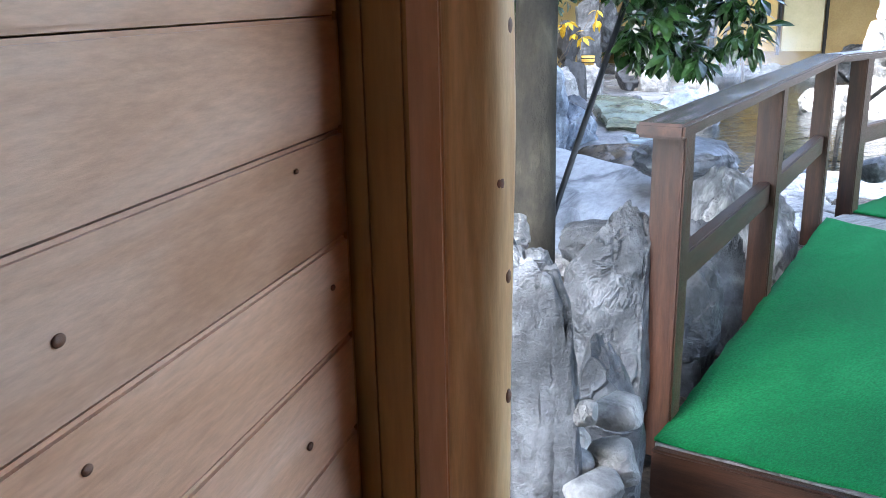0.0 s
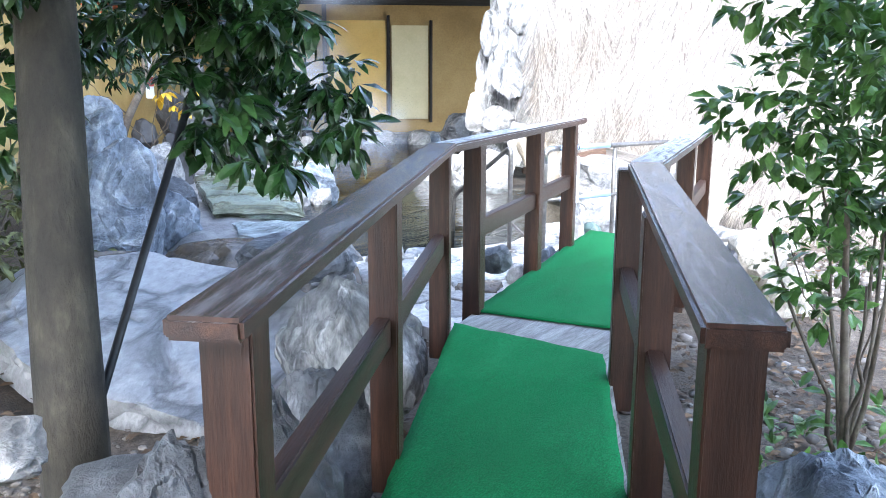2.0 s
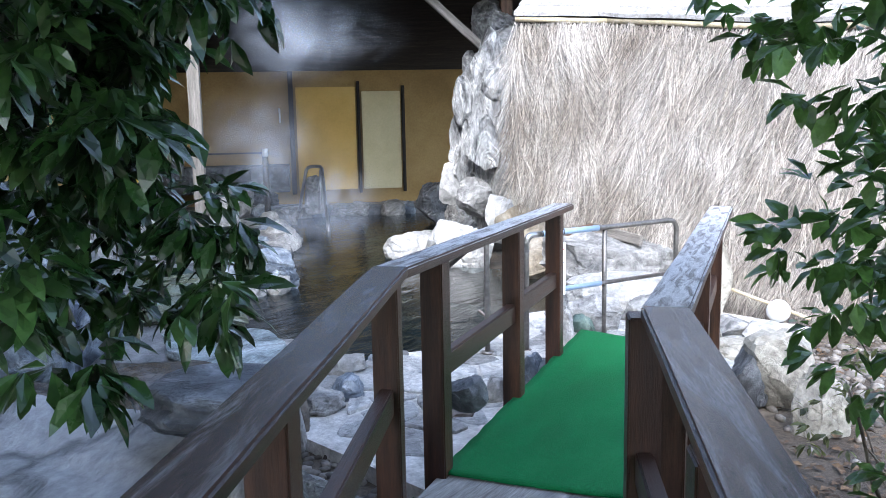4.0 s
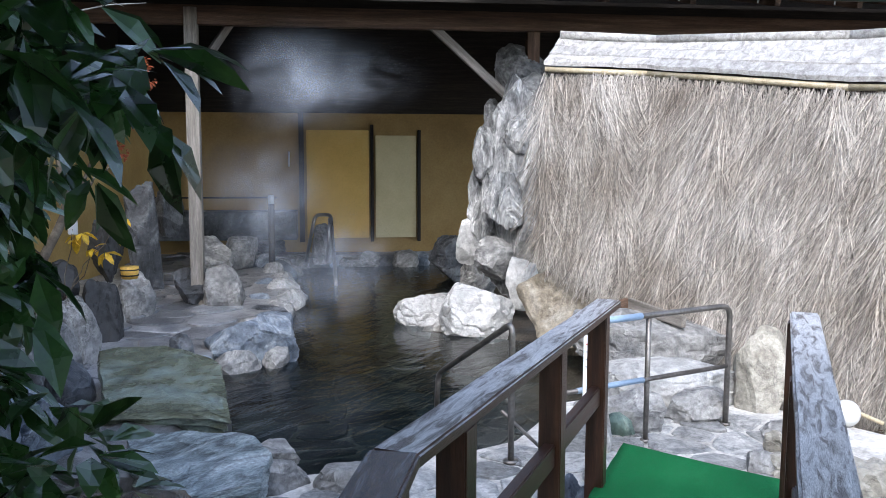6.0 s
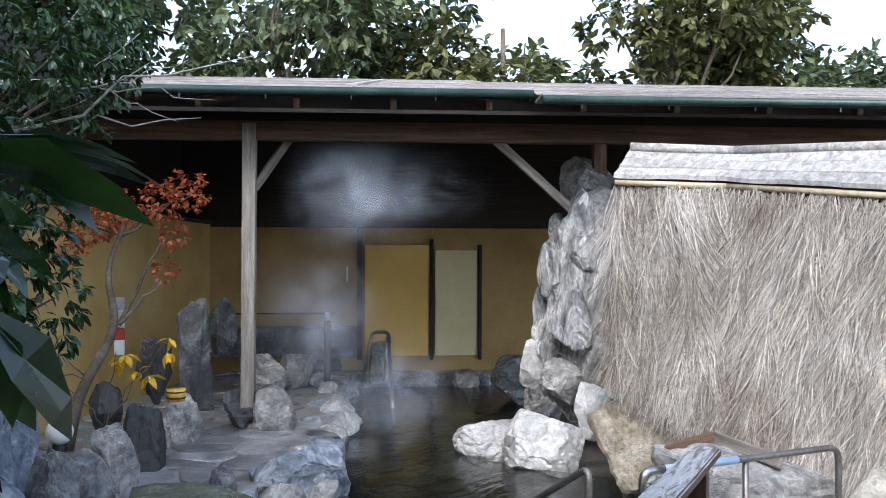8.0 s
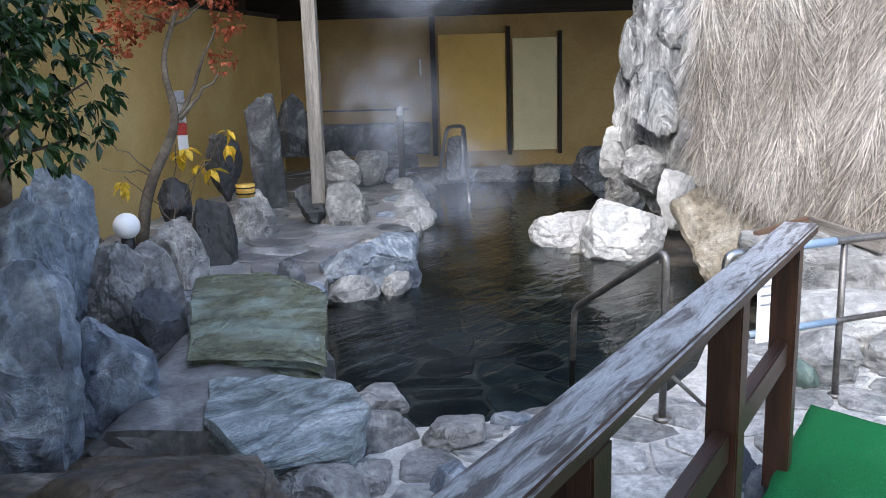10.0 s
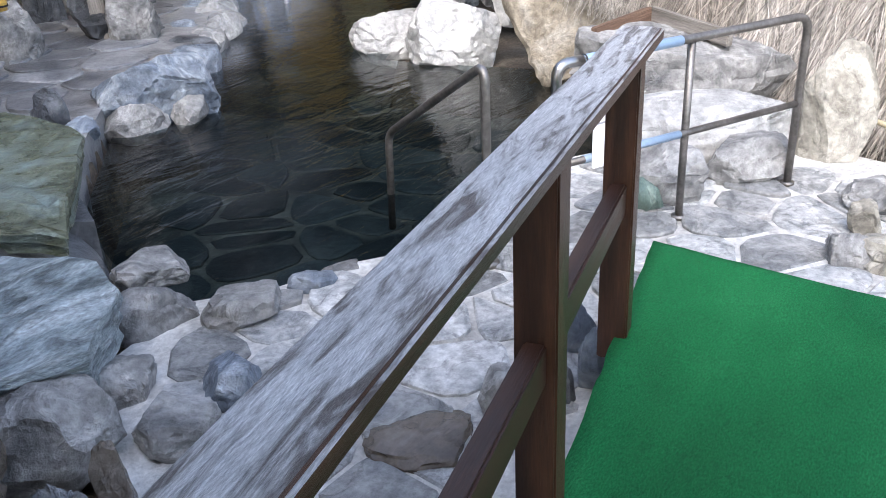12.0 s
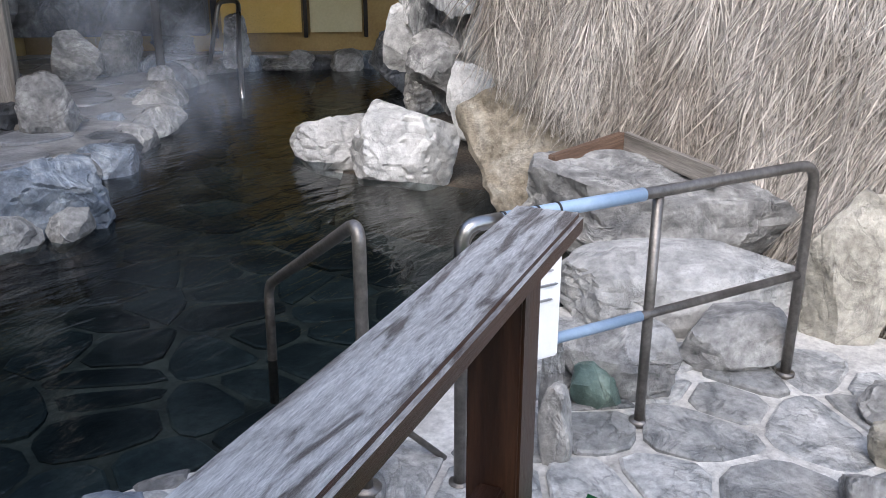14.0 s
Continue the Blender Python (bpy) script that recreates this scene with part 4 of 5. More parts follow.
boulder((7.63, 8.21, 0.21), (0.20, 0.20, 0.12), -49, DARK)
boulder((8.81, 9.38, 0.33), (0.31, 0.31, 0.37), -49, BLACK)
boulder((8.90, 8.87, 0.20), (0.43, 0.43, 0.45), -49, BLACK)
boulder((11.13, 11.04, 0.56), (0.47, 0.28, 1.25), -49, DARK)
boulder((11.90, 11.46, 0.79), (0.35, 0.35, 0.67), -49, DARK)
boulder((9.93, 10.17, 0.52), (0.38, 0.38, 0.65), -49, BLACK)
boulder((9.97, 9.74, 0.10), (0.39, 0.39, 0.37), -49, GREY)
boulder((10.89, 9.79, -0.05), (0.49, 0.49, 0.52), -49, DARK)
boulder((10.98, 9.37, -0.03), (0.46, 0.46, 0.57), -49, GREY)
boulder((7.14, 6.80, 0.02), (0.28, 0.28, 0.41), -49, DARK)
boulder((8.69, 7.52, -0.08), (0.20, 0.12, 0.25), -49, DARK)
boulder((8.73, 7.36, -0.24), (0.25, 0.25, 0.21), -49, BLUE)
boulder((13.75, 11.37, -0.15), (0.45, 0.45, 0.34), -49, BLUE)
boulder((11.53, 9.35, -0.28), (0.33, 0.33, 0.24), -49, BLUE)
boulder((12.55, 10.19, -0.28), (0.35, 0.35, 0.24), -49, BLUE)
boulder((11.14, 9.06, -0.33), (0.42, 0.42, 0.15), -49, BLUE)
boulder((12.77, 11.53, 0.12), (0.57, 0.57, 0.41), -49, GREY)
boulder((13.38, 11.57, 0.09), (0.52, 0.52, 0.42), -49, GREY)
boulder((14.94, 11.22, 0.01), (0.38, 0.38, 0.65), -49, GREY)
boulder((15.16, 12.63, -0.10), (0.65, 0.65, 0.29), -49, DARK)
boulder((15.95, 11.23, -0.34), (0.95, 0.95, 0.19), -49, GREY)
boulder((16.92, 10.76, -0.35), (1.02, 1.02, 0.34), -49, GREY)
boulder((7.70, 5.48, -0.32), (0.32, 0.32, 0.16), -45, GREY)
boulder((7.44, 5.20, -0.34), (0.38, 0.31, 0.20), -45, GREY)
boulder((7.67, 4.87, -0.34), (0.33, 0.26, 0.19), -45, GREY)
boulder((7.99, 4.77, -0.38), (0.21, 0.17, 0.12), -45, BLUE)
boulder((8.21, 4.77, -0.42), (0.20, 0.16, 0.13), -45, GREY)
boulder((5.84, 4.82, -0.22), (1.12, 0.92, 0.56), -35, WET, 5, 0.4, 0.7)
boulder((5.55, 5.45, -0.3), (1.0, 0.85, 0.7), -45, WET, 5, 0.4, 0.7)
boulder((6.37, 4.30, -0.18), (0.12, 0.12, 0.13), -45, DARK)
boulder((6.58, 4.37, -0.21), (0.11, 0.11, 0.12), -45, WET)
boulder((6.41, 4.24, -0.21), (0.11, 0.11, 0.11), -45, GREY)
boulder((6.93, 4.51, -0.32), (0.28, 0.28, 0.14), -45, GREY)
boulder((6.62, 4.75, -0.27), (0.39, 0.39, 0.27), -45, GREY)
boulder((7.60, 3.60, -0.34), (0.16, 0.16, 0.21), -45, GREY)
boulder((11.12, 4.1, 0.0), (1.4, 0.78, 0.62), -57, GREY, 5, 1.0, 0.6, (((0.1, -0.15, 1), 0.6),))
boulder((10.56, 3.75, -0.25), (1.15, 0.62, 0.36), -57, PALE, 5, 0.5, 0.5)
boulder((10.12, 3.44, -0.27), (0.44, 0.35, 0.30), -57, GREY)
boulder((10.71, 3.09, -0.12), (0.44, 0.3, 0.72), -57, TAN, 5, 0.6, 0.6)
boulder((9.50, 3.80, -0.30), (0.20, 0.20, 0.13), -57, GREEN)
boulder((9.04, 3.74, -0.17), (0.11, 0.11, 0.12), -57, GREY)
boulder((9.20, 3.83, -0.11), (0.09, 0.09, 0.16), -57, GREY)
boulder((9.68, 3.78, -0.18), (0.46, 0.32, 0.18), -57, GREY)
boulder((9.32, 2.75, -0.32), (0.24, 0.2, 0.15), -66, GREY)
boulder((9.4, 2.48, -0.34), (0.5, 0.36, 0.16), -66, TAN)
boulder((9.98, 2.71, -0.31), (0.32, 0.26, 0.16), -66, GREY)
boulder((9.65, 2.75, -0.26), (0.14, 0.14, 0.08), -66, TAN)
boulder((9.92, 2.48, -0.29), (0.24, 0.24, 0.11), -66, PALE)
boulder((8.06, 3.54, -0.31), (0.18, 0.11, 0.27), -63, BLUE)
boulder((7.73, 3.47, -0.32), (0.14, 0.14, 0.16), -63, DARK)
boulder((8.54, 2.21, -0.23), (0.25, 0.25, 0.35), -63, DARK)
boulder((7.21, 4.49, -0.30), (0.21, 0.21, 0.14), -45, BLUE)
boulder((7.01, 4.86, -0.33), (0.24, 0.24, 0.14), -45, GREY)
boulder((7.86, 3.38, -0.21), (0.11, 0.11, 0.13), -45, BLUE)
boulder((7.32, 3.76, -0.38), (0.32, 0.32, 0.11), -63, WET)
# Bluish boulders by the cabin: DARK puts the tree's shade into their colour.
boulder((2.50, 2.03, 0.36), (0.38, 0.32, 0.48), -55, DARK, 5)
boulder((2.87, 2.50, 0.40), (0.24, 0.24, 0.14), -55, GREY)
boulder((2.78, 1.78, 0.36), (0.3, 0.2, 0.5), -55, DARK, 5)
boulder((2.08, 1.29, 0.42), (0.2, 0.14, 0.55), -45, DARK)
boulder((2.81, 1.86, 0.51), (0.27, 0.19, 0.14), -45, DARK)
boulder((2.53, 1.53, 0.28), (0.18, 0.18, 0.20), -45, DARK)
boulder((2.13, 1.18, 0.43), (0.05, 0.05, 0.05), -45, GREY)
boulder((2.32, 1.28, 0.34), (0.11, 0.11, 0.06), -45, GREY)
boulder((2.12, 1.14, 0.28), (0.11, 0.11, 0.06), -33, GREY)
boulder((2.23, 1.19, 0.28), (0.11, 0.11, 0.08), -33, GREY)
boulder((2.15, 1.23, 0.29), (0.07, 0.07, 0.05), -33, GREY)
boulder((2.32, 1.41, 0.24), (0.07, 0.07, 0.07), -33, GREY)
boulder((4.0, 0.85, 0.17), (0.52, 0.4, 0.36), -55, BLUE, 5, 0.5, 0.7)
boulder((3.01, 0.67, 0.36), (0.23, 0.14, 0.19), -50, GREY)
boulder((3.95, 2.42, 0.0), (0.34, 0.26, 0.5), -55, DARK, 5)
boulder((3.43, 2.16, 0.22), (0.35, 0.21, 0.34), -55, DARK)
boulder((5.0, 3.12, 0.02), (0.62, 0.56, 0.6), -55, VEIN, 5)
boulder((5.58, 4.00, 0.14), (0.60, 0.60, 0.26), -58, DARK)
boulder((6.25, 3.03, 0.16), (0.19, 0.19, 0.16), -58, DARK)
boulder((8.62, 2.08, -0.22), (0.42, 0.39, 0.42), -58, TAN)
boulder((8.23, 1.76, -0.3), (0.3, 0.27, 0.3), -58, TAN)


def slab(name, corners, thick, mat, label, layers=5):
    """A thick slate with a ragged, layered edge over a plan outline of (x, y, z) corners."""
    pts = [Vector(c) for c in corners]
    ring = []
    for p, q in zip(pts, pts[1:] + pts[:1]):
        ring += [p.lerp(q, s / 7) for s in range(7)]
    c = sum(ring, Vector()) / len(ring)
    n = len(ring)
    verts, faces = [], []
    rows = [(s, 0.0) for s in (0.001, 0.2, 0.4, 0.6, 0.78, 0.9, 0.97)] + [(1.0 - 0.05 * (i % 2) - 0.02 * i, (i + 1) / layers) for i in range(layers)]
    for s, dz in rows:
        for p in ring:
            q = c.lerp(p, s + (0.05 * noise.noise(p * 4) if s > 0.5 else 0) + 0.03 * noise.noise(p * 11 + Vector((0, 0, dz * 7))) * (s > 0.5))
            q.z += 0.035 * noise.noise(q * 3) + 0.015 * noise.noise(q * 9) - dz * thick
            verts.append(q)
    for i in range(len(rows) - 1):
        for k in range(n):
            a, b = i * n + k, i * n + (k + 1) % n
            faces.append((a, a + n, b + n, b))
    faces.append(tuple(range(len(verts) - n, len(verts))))
    return tagged(from_lists(name, verts, faces, mat), label, "rock")


slab("slate_slab", [(6.87, 6.10, 0.05), (7.34, 5.49, 0.04), (8.25, 6.55, 0.05), (8.1, 7.0, 0.16), (7.6, 7.15, 0.2)], 0.16, SLAB, "mossy green slate slab lying over the bank")
slab("slate_slab", [(6.55, 5.45, -0.02), (6.45, 4.95, -0.06), (6.85, 4.75, -0.06), (7.2, 5.0, -0.05), (7.27, 5.22, -0.03), (7.1, 5.65, -0.02), (6.85, 5.85, -0.02)], 0.2, SLAB2,
     "pale blue-grey layered slate slab")
tagged(part("bank", rock_mesh((1.3, 2.6, 0.7), 77, 4, 0.6, 0.5), WETFLAG, None, "", pose(7.1, 6.3, -0.42, 0, 0, -35), True), "pale mortared bank under the slates", "bank")
slope = part("rock_slope", rock_mesh((1.9, 2.2, 1.25), 91, 6, 0.8, 0.55, (((0.05, -0.15, 1), 0.55),)), SLOPE, None, "", pose(4.95, 4.35, -0.42, 10, -6, 20), True)
tagged(slope, "broad pale sloping rock face beside the bridge", "rock")

# ---- stones along the water's edge ----
rnd = random.Random(31)
for (ax, ay), (bx, by) in zip(POOL[17:26], POOL[18:27]):
    n = max(1, round(math.hypot(bx - ax, by - ay) / 0.42))
    for i in range(n):
        k = (i + rnd.uniform(0.2, 0.8)) / n
        s = rnd.uniform(0.34, 0.58)
        boulder((ax + (bx - ax) * k + rnd.gauss(0, 0.06), ay + (by - ay) * k + rnd.gauss(0, 0.06), -0.31 + rnd.uniform(-0.03, 0.05)), (s, s * rnd.uniform(0.6, 1), rnd.uniform(0.22, 0.36)),
                rnd.uniform(0, 180), rnd.choice((BLUE, GREY, GREY, DARK)), 3)

# ---- steel hand rails ----
guard = thing("hand_rail", (9.4, 3.5, -0.37), "bent steel tube guard rail with a pale blue sleeve", "rail")
G0, G1, G2 = Vector((8.72, 3.93, -0.37)), Vector((9.42, 3.574, -0.37)), Vector((10.11, 3.2, -0.37))
H = Vector((0, 0, 0.905))
tube("frame", rounded([G0, G0 + H, G2 + H, G2], 0.09), 0.021, RUSTY, guard)
tube("post", [G1, G1 + H], 0.019, RUSTY, guard)
tube("mid_rail", [G0 + H * 0.5, G2 + H * 0.5], 0.017, RUSTY, guard)
tube("sleeve", [(G0 + H).lerp(G2 + H, 0.09), (G0 + H).lerp(G2 + H, 0.45)], 0.0235, BLUESLEEVE, guard, "pale blue sleeve")
tube("sleeve", [(G0 + H * 0.5).lerp(G2 + H * 0.5, 0.1), (G0 + H * 0.5).lerp(G2 + H * 0.5, 0.47)], 0.02, BLUESLEEVE, guard, "pale blue sleeve")
tube("sleeve", rounded([G0 + H * 0.86, G0 + H, (G0 + H).lerp(G2 + H, 0.085)], 0.09), 0.0238, STEEL, guard, "shiny steel sleeve")
for s in (0.09, 0.17, 0.22):
    p = (G0 + H).lerp(G2 + H, s)
    tube("band", [p, p + (G2 - G0).normalized() * 0.008], 0.026, BLACKRUBBER, guard, "black cable tie")
for p in (G0, G1, G2):
    tube("foot", [p, p + Vector((0, 0, 0.018))], 0.038, RUSTY, guard)
notice = thing("notice_board", (9.0, 3.8, 0.1), "small white notice plate tied to the guard rail", "sign")
nd = (G2 - G0).normalized()
c = (G0 + G2) / 2 * 0 + G0.lerp(G2, 0.17) + Vector((0, 0, 0.62))
off = Vector((-nd.y, nd.x, 0)) * 0.03
beam("plate", c - nd * 0.085 - off, c + nd * 0.085 - off, 0.008, 0.42, WHITEP, notice)
for i in range(4):
    beam("print", c - nd * 0.07 - off * 1.16 + Vector((0, 0, 0.15 - 0.05 * i)), c + nd * (0.07 - 0.02 * (i % 2)) - off * 1.16 + Vector((0, 0, 0.15 - 0.05 * i)), 0.003, 0.008, SIGNRED if i == 0 else SIGNGREY, notice)

entry = thing("pool_rail", (8.53, 4.17, -0.37), "bent steel tube handrail leading into the water", "rail")
E0 = Vector((8.53, 4.17, -0.37))
tube("frame", rounded([E0, E0 + Vector((0, 0, 0.93)), Vector((9.06, 5.08, -0.02)), Vector((9.09, 5.12, -0.6))], 0.08), 0.021, RUSTY, entry)
tube("strut", [E0 + Vector((0.05, 0.1, 0.32)), Vector((8.83, 4.06, -0.37))], 0.012, RUSTY, entry)
tube("foot", [E0, E0 + Vector((0, 0, 0.02))], 0.05, RUSTY, entry)
far_rail = thing("pool_rail", (14.3, 10.95, -0.1), "far steel handrail at the other pool steps", "rail")
tube("frame", rounded([(14.25, 10.98, -0.15), (14.42, 10.92, 0.6), (14.46, 10.62, 0.62), (13.75, 9.95, -0.3), (13.68, 9.86, -0.6)], 0.1), 0.028, STEEL, far_rail)
tube("frame", rounded([(14.5, 10.75, -0.15), (14.52, 10.7, 0.55)], 0.1), 0.022, STEEL, far_rail)

edging = thing("timber_edging", (11.0, 4.3, 0.15), "weathered brown edging boards on the rock under the fence", "edging")
beam("board", (10.72, 4.6, 0.21), (11.26, 4.42, 0.26), 0.05, 0.1, BEAM, edging)
beam("board", (11.27, 4.41, 0.26), (10.92, 3.78, 0.21), 0.05, 0.1, OLDWOOD, edging)

# ---- globe lamps, signs, bucket, bollard ----


def globe(x, y, z, r, label):
    g = thing("garden_lamp", (x, y, z - r), label, "lamp", "globe garden lamps")
    bm = bmesh.new()
    bmesh.ops.create_uvsphere(bm, u_segments=28, v_segments=18, radius=r)
    part("globe", bm, WHITEP, g, "white plastic globe", Matrix.Translation((x, y, z)), True)
    tube("stem", [(x, y, z - r - 0.12), (x, y, z - r * 0.9)], [r * 0.55, r * 0.5], BLACKRUBBER, g)


globe(7.87, 8.5, 0.35, 0.105, "white globe garden lamp among the rocks")
globe(10.6, 2.44, -0.28, 0.1, "white globe garden lamp beneath the brush fence")
tube("bamboo_pole", [(10.75, 3.0, -0.12), (10.75, 2.2, -0.36)], 0.016, BAMBOO)
tagged(bpy.data.objects["bamboo_pole"], "thin pale bamboo pole leaning at the fence foot", "pole")
sg = thing("wall_sign", (9.9, 11.6, 1.1), "narrow white warning sign with a red band", "sign")
sp = Vector((9.02, 9.45, 1.12))
for z0, z1, mat in ((-0.32, -0.18, WHITEP), (-0.175, -0.06, SIGNRED), (-0.055, 0.1, WHITEP), (0.12, 0.24, SIGNGREY)):
    beam("plate", sp - BR * 0.05 + Vector((0, 0, (z0 + z1) / 2)), sp + BR * 0.05 + Vector((0, 0, (z0 + z1) / 2)), 0.012, z1 - z0, mat, sg)
beam("backing", sp - BR * 0.045 + BN * 0.012 + Vector((0, 0, -0.04)), sp + BR * 0.045 + BN * 0.012 + Vector((0, 0, -0.04)), 0.01, 0.56, WHITEP, sg)
bollard = thing("bollard", (13.6, 11.1, -0.1), "dark bollard with a white cap", "bollard")
tube("shaft", [(13.6, 11.1, -0.1), (13.6, 11.1, 0.82)], 0.05, DARKWOOD, bollard)
tube("top", [(13.6, 11.1, 0.82), (13.6, 11.1, 0.95)], 0.048, WHITEP, bollard)
bucket = thing("bucket", (9.68, 9.45, 0.22), "small yellow wooden bath bucket on a stone", "bucket")
tube("tub", [(9.68, 9.45, 0.27), (9.68, 9.45, 0.4)], [0.085, 0.1], BUCKETWOOD, bucket)
for z in (0.3, 0.36):
    tube("hoop", [(9.68, 9.45, z), (9.68, 9.45, z + 0.015)], [0.096, 0.1], DARKWOOD, bucket)

# ---- trees and shrubs ----
rnd = random.Random(77)
CROWN = []
for i in range(46):
    k = rnd.random()
    CROWN.append((3.85 + 0.65 * k + rnd.gauss(0, 0.06), 2.85 + 0.35 * rnd.random(), 1.2 + 0.25 * (1 - k) * rnd.random() + 0.95 * rnd.random(), rnd.uniform(0.07, 0.17)))
CROWN += [(3.2 + rnd.gauss(0, 0.35), 3.6 + rnd.gauss(0, 0.3), 1.6 + rnd.gauss(0, 0.35), rnd.uniform(0.1, 0.22)) for _ in range(22)]
CROWN += [(4.2 + rnd.gauss(0, 0.12), 2.98 + rnd.gauss(0, 0.1), 1.05 + rnd.gauss(0, 0.1), 0.08) for _ in range(8)]
for i in range(34):
    y = rnd.uniform(2.35, 3.1)
    x = 3.92 + 0.5 * (y - 1.8) - 0.75 * rnd.random() ** 1.3
    CROWN.append((x, y, rnd.uniform(0.95 + 0.25 * abs(x - 4.0), 2.15), rnd.uniform(0.06, 0.13)))
# Unseen tree, added overhead so its crown blocks sky light at the start.
plant("tree", [(2.2, 4.9, -0.2), (2.3, 4.7, 1.5), (2.6, 4.2, 3.2)], (0.13, 0.08),
      [((2.4, 4.5, 2.2), [(3.4, 3.6, 3.0), (2.2, 3.2, 3.1), (3.8, 4.2, 3.2), (3.0, 2.6, 3.2)], 0.05, 0.015)],
      [(3.0, 3.2, 3.1, 0.9), (3.7, 3.7, 3.2, 0.9), (2.3, 3.2, 3.0, 0.9), (3.0, 2.3, 3.2, 0.8), (4.2, 4.3, 3.1, 0.8), (2.8, 4.3, 3.6, 1.1), (2.6, 1.4, 3.4, 0.9), (3.8, 1.2, 3.5, 0.9), (3.6, 2.2, 3.3, 0.9), (4.7, 2.6, 3.5, 0.9), (4.4, 0.6, 3.6, 0.9), (2.6, 0.2, 3.6, 0.8), (1.6, 3.0, 2.6, 0.8), (2.2, 3.6, 2.4, 0.8), (1.2, 2.0, 3.0, 0.8), (1.8, 1.8, 3.3, 0.8), (3.4, 0.3, 3.3, 0.8)],
      19000, 0.19, LEAF, BARK, "unseen evergreen canopy added to shade the cabin garden", "tree", 13, 0.4)
plant("tree", [(3.28, 2.78, -0.2), (3.3, 2.8, 0.6), (3.4, 2.9, 1.5), (3.6, 3.15, 3.2)], (0.102, 0.075),
      [((3.5, 3.02, 1.95), [(4.15, 2.85, 1.55), (4.45, 3.05, 1.4), (4.0, 3.4, 1.7), (3.2, 3.6, 1.6)], 0.016, 0.004), ((3.5, 3.0, 2.1), [(4.3, 2.9, 2.1), (3.1, 3.4, 2.2)], 0.016, 0.005)],
      CROWN,
      8600, 0.1, LEAF, BARK, "garden tree with a smooth grey trunk and dark glossy leaves", "tree", 3, 0.7)
stake = thing("tree_stake", (3.75, 2.95, -0.1), "thin black stake leaning by the tree", "stake")
tube("stake", [(3.02, 2.64, -0.2), (4.12, 3.1, 1.26)], 0.014, STAKE, stake)
plant("shrub", [(5.45, 0.95, -0.45), (5.3, 1.0, 0.3), (5.35, 1.05, 0.9)], (0.02, 0.01),
      [((5.42, 0.97, -0.3), [(5.1, 1.25, 0.7), (5.6, 1.2, 0.9), (4.9, 0.9, 0.6), (5.7, 0.8, 1.2), (6.1, 1.0, 0.9), (5.2, 0.7, 1.4)], 0.012, 0.004)],
      [(5.3, 1.2, 0.85, 0.22), (5.45, 1.1, 1.2, 0.3), (5.2, 0.85, 1.4, 0.35), (5.6, 0.9, 1.6, 0.4), (5.1, 1.05, 0.55, 0.15), (5.7, 0.9, 0.9, 0.35), (5.3, 0.6, 1.0, 0.35), (5.9, 1.1, 1.3, 0.3), (5.0, 0.75, 1.75, 0.3), (6.0, 0.9, 0.6, 0.3), (5.2, 1.48, 1.75, 0.18), (5.12, 1.4, 2.0, 0.2), (5.0, 1.25, 1.6, 0.25), (5.1, 1.3, 1.15, 0.2)],
      4600, 0.08, LEAF2, TWIG, "leafy green shrub with thin stems beside the bridge", "shrub", 4, 0.3, fold=0.5)
plant("shrub", [(5.3, 1.0, -0.45), (5.32, 1.02, -0.3)], (0.01, 0.006), [], [(5.1, 1.15, -0.2, 0.22), (5.4, 1.2, -0.22, 0.25), (5.0, 0.75, -0.15, 0.25), (5.6, 0.8, -0.25, 0.3)],
      420, 0.09, LEAF2, TWIG, "low bright green ground shrub by the bridge", "shrub", 6, 0.0)
plant("shrub", [(6.6, 1.1, -0.45), (6.55, 1.15, 0.0)], (0.012, 0.006), [((6.6, 1.1, -0.4), [(6.3, 1.4, 0.4), (6.9, 1.3, 0.5), (6.6, 0.9, 0.5), (7.1, 1.5, 0.2)], 0.007, 0.003)],
      [(6.4, 1.35, 0.25, 0.25), (6.9, 1.2, 0.3, 0.3), (6.5, 0.9, 0.4, 0.35)], 420, 0.05, LEAF4, TWIG, "sparse olive shrub with bare thin stems", "shrub", 8, 0.2)
for i, (x, y, r) in enumerate(((4.3, 5.6, 0.6), (3.3, 4.9, 0.5), (2.3, 4.2, 0.55), (5.2, 6.6, 0.6), (3.6, 6.2, 0.8), (2.0, 5.6, 0.9))):
    z = ground_height(x, y)
    plant("shrub", [(x, y, z), (x, y, z + 0.4)], (0.025, 0.015), [((x, y, z + 0.2), [(x + 0.3, y, z + 0.8), (x - 0.3, y + 0.1, z + 0.9), (x, y - 0.3, z + 0.8)], 0.015, 0.005)],
          [(x, y, z + 0.55, r), (x + 0.35, y - 0.2, z + 0.3, r * 0.7), (x - 0.3, y + 0.2, z + 0.9, r * 0.8)], 1100, 0.1, LEAF2 if i % 3 else LEAF4, TWIG,
          "dense mixed green garden shrub under the trees", "shrub", 20 + i, 0.3, "shrubs under the trees")
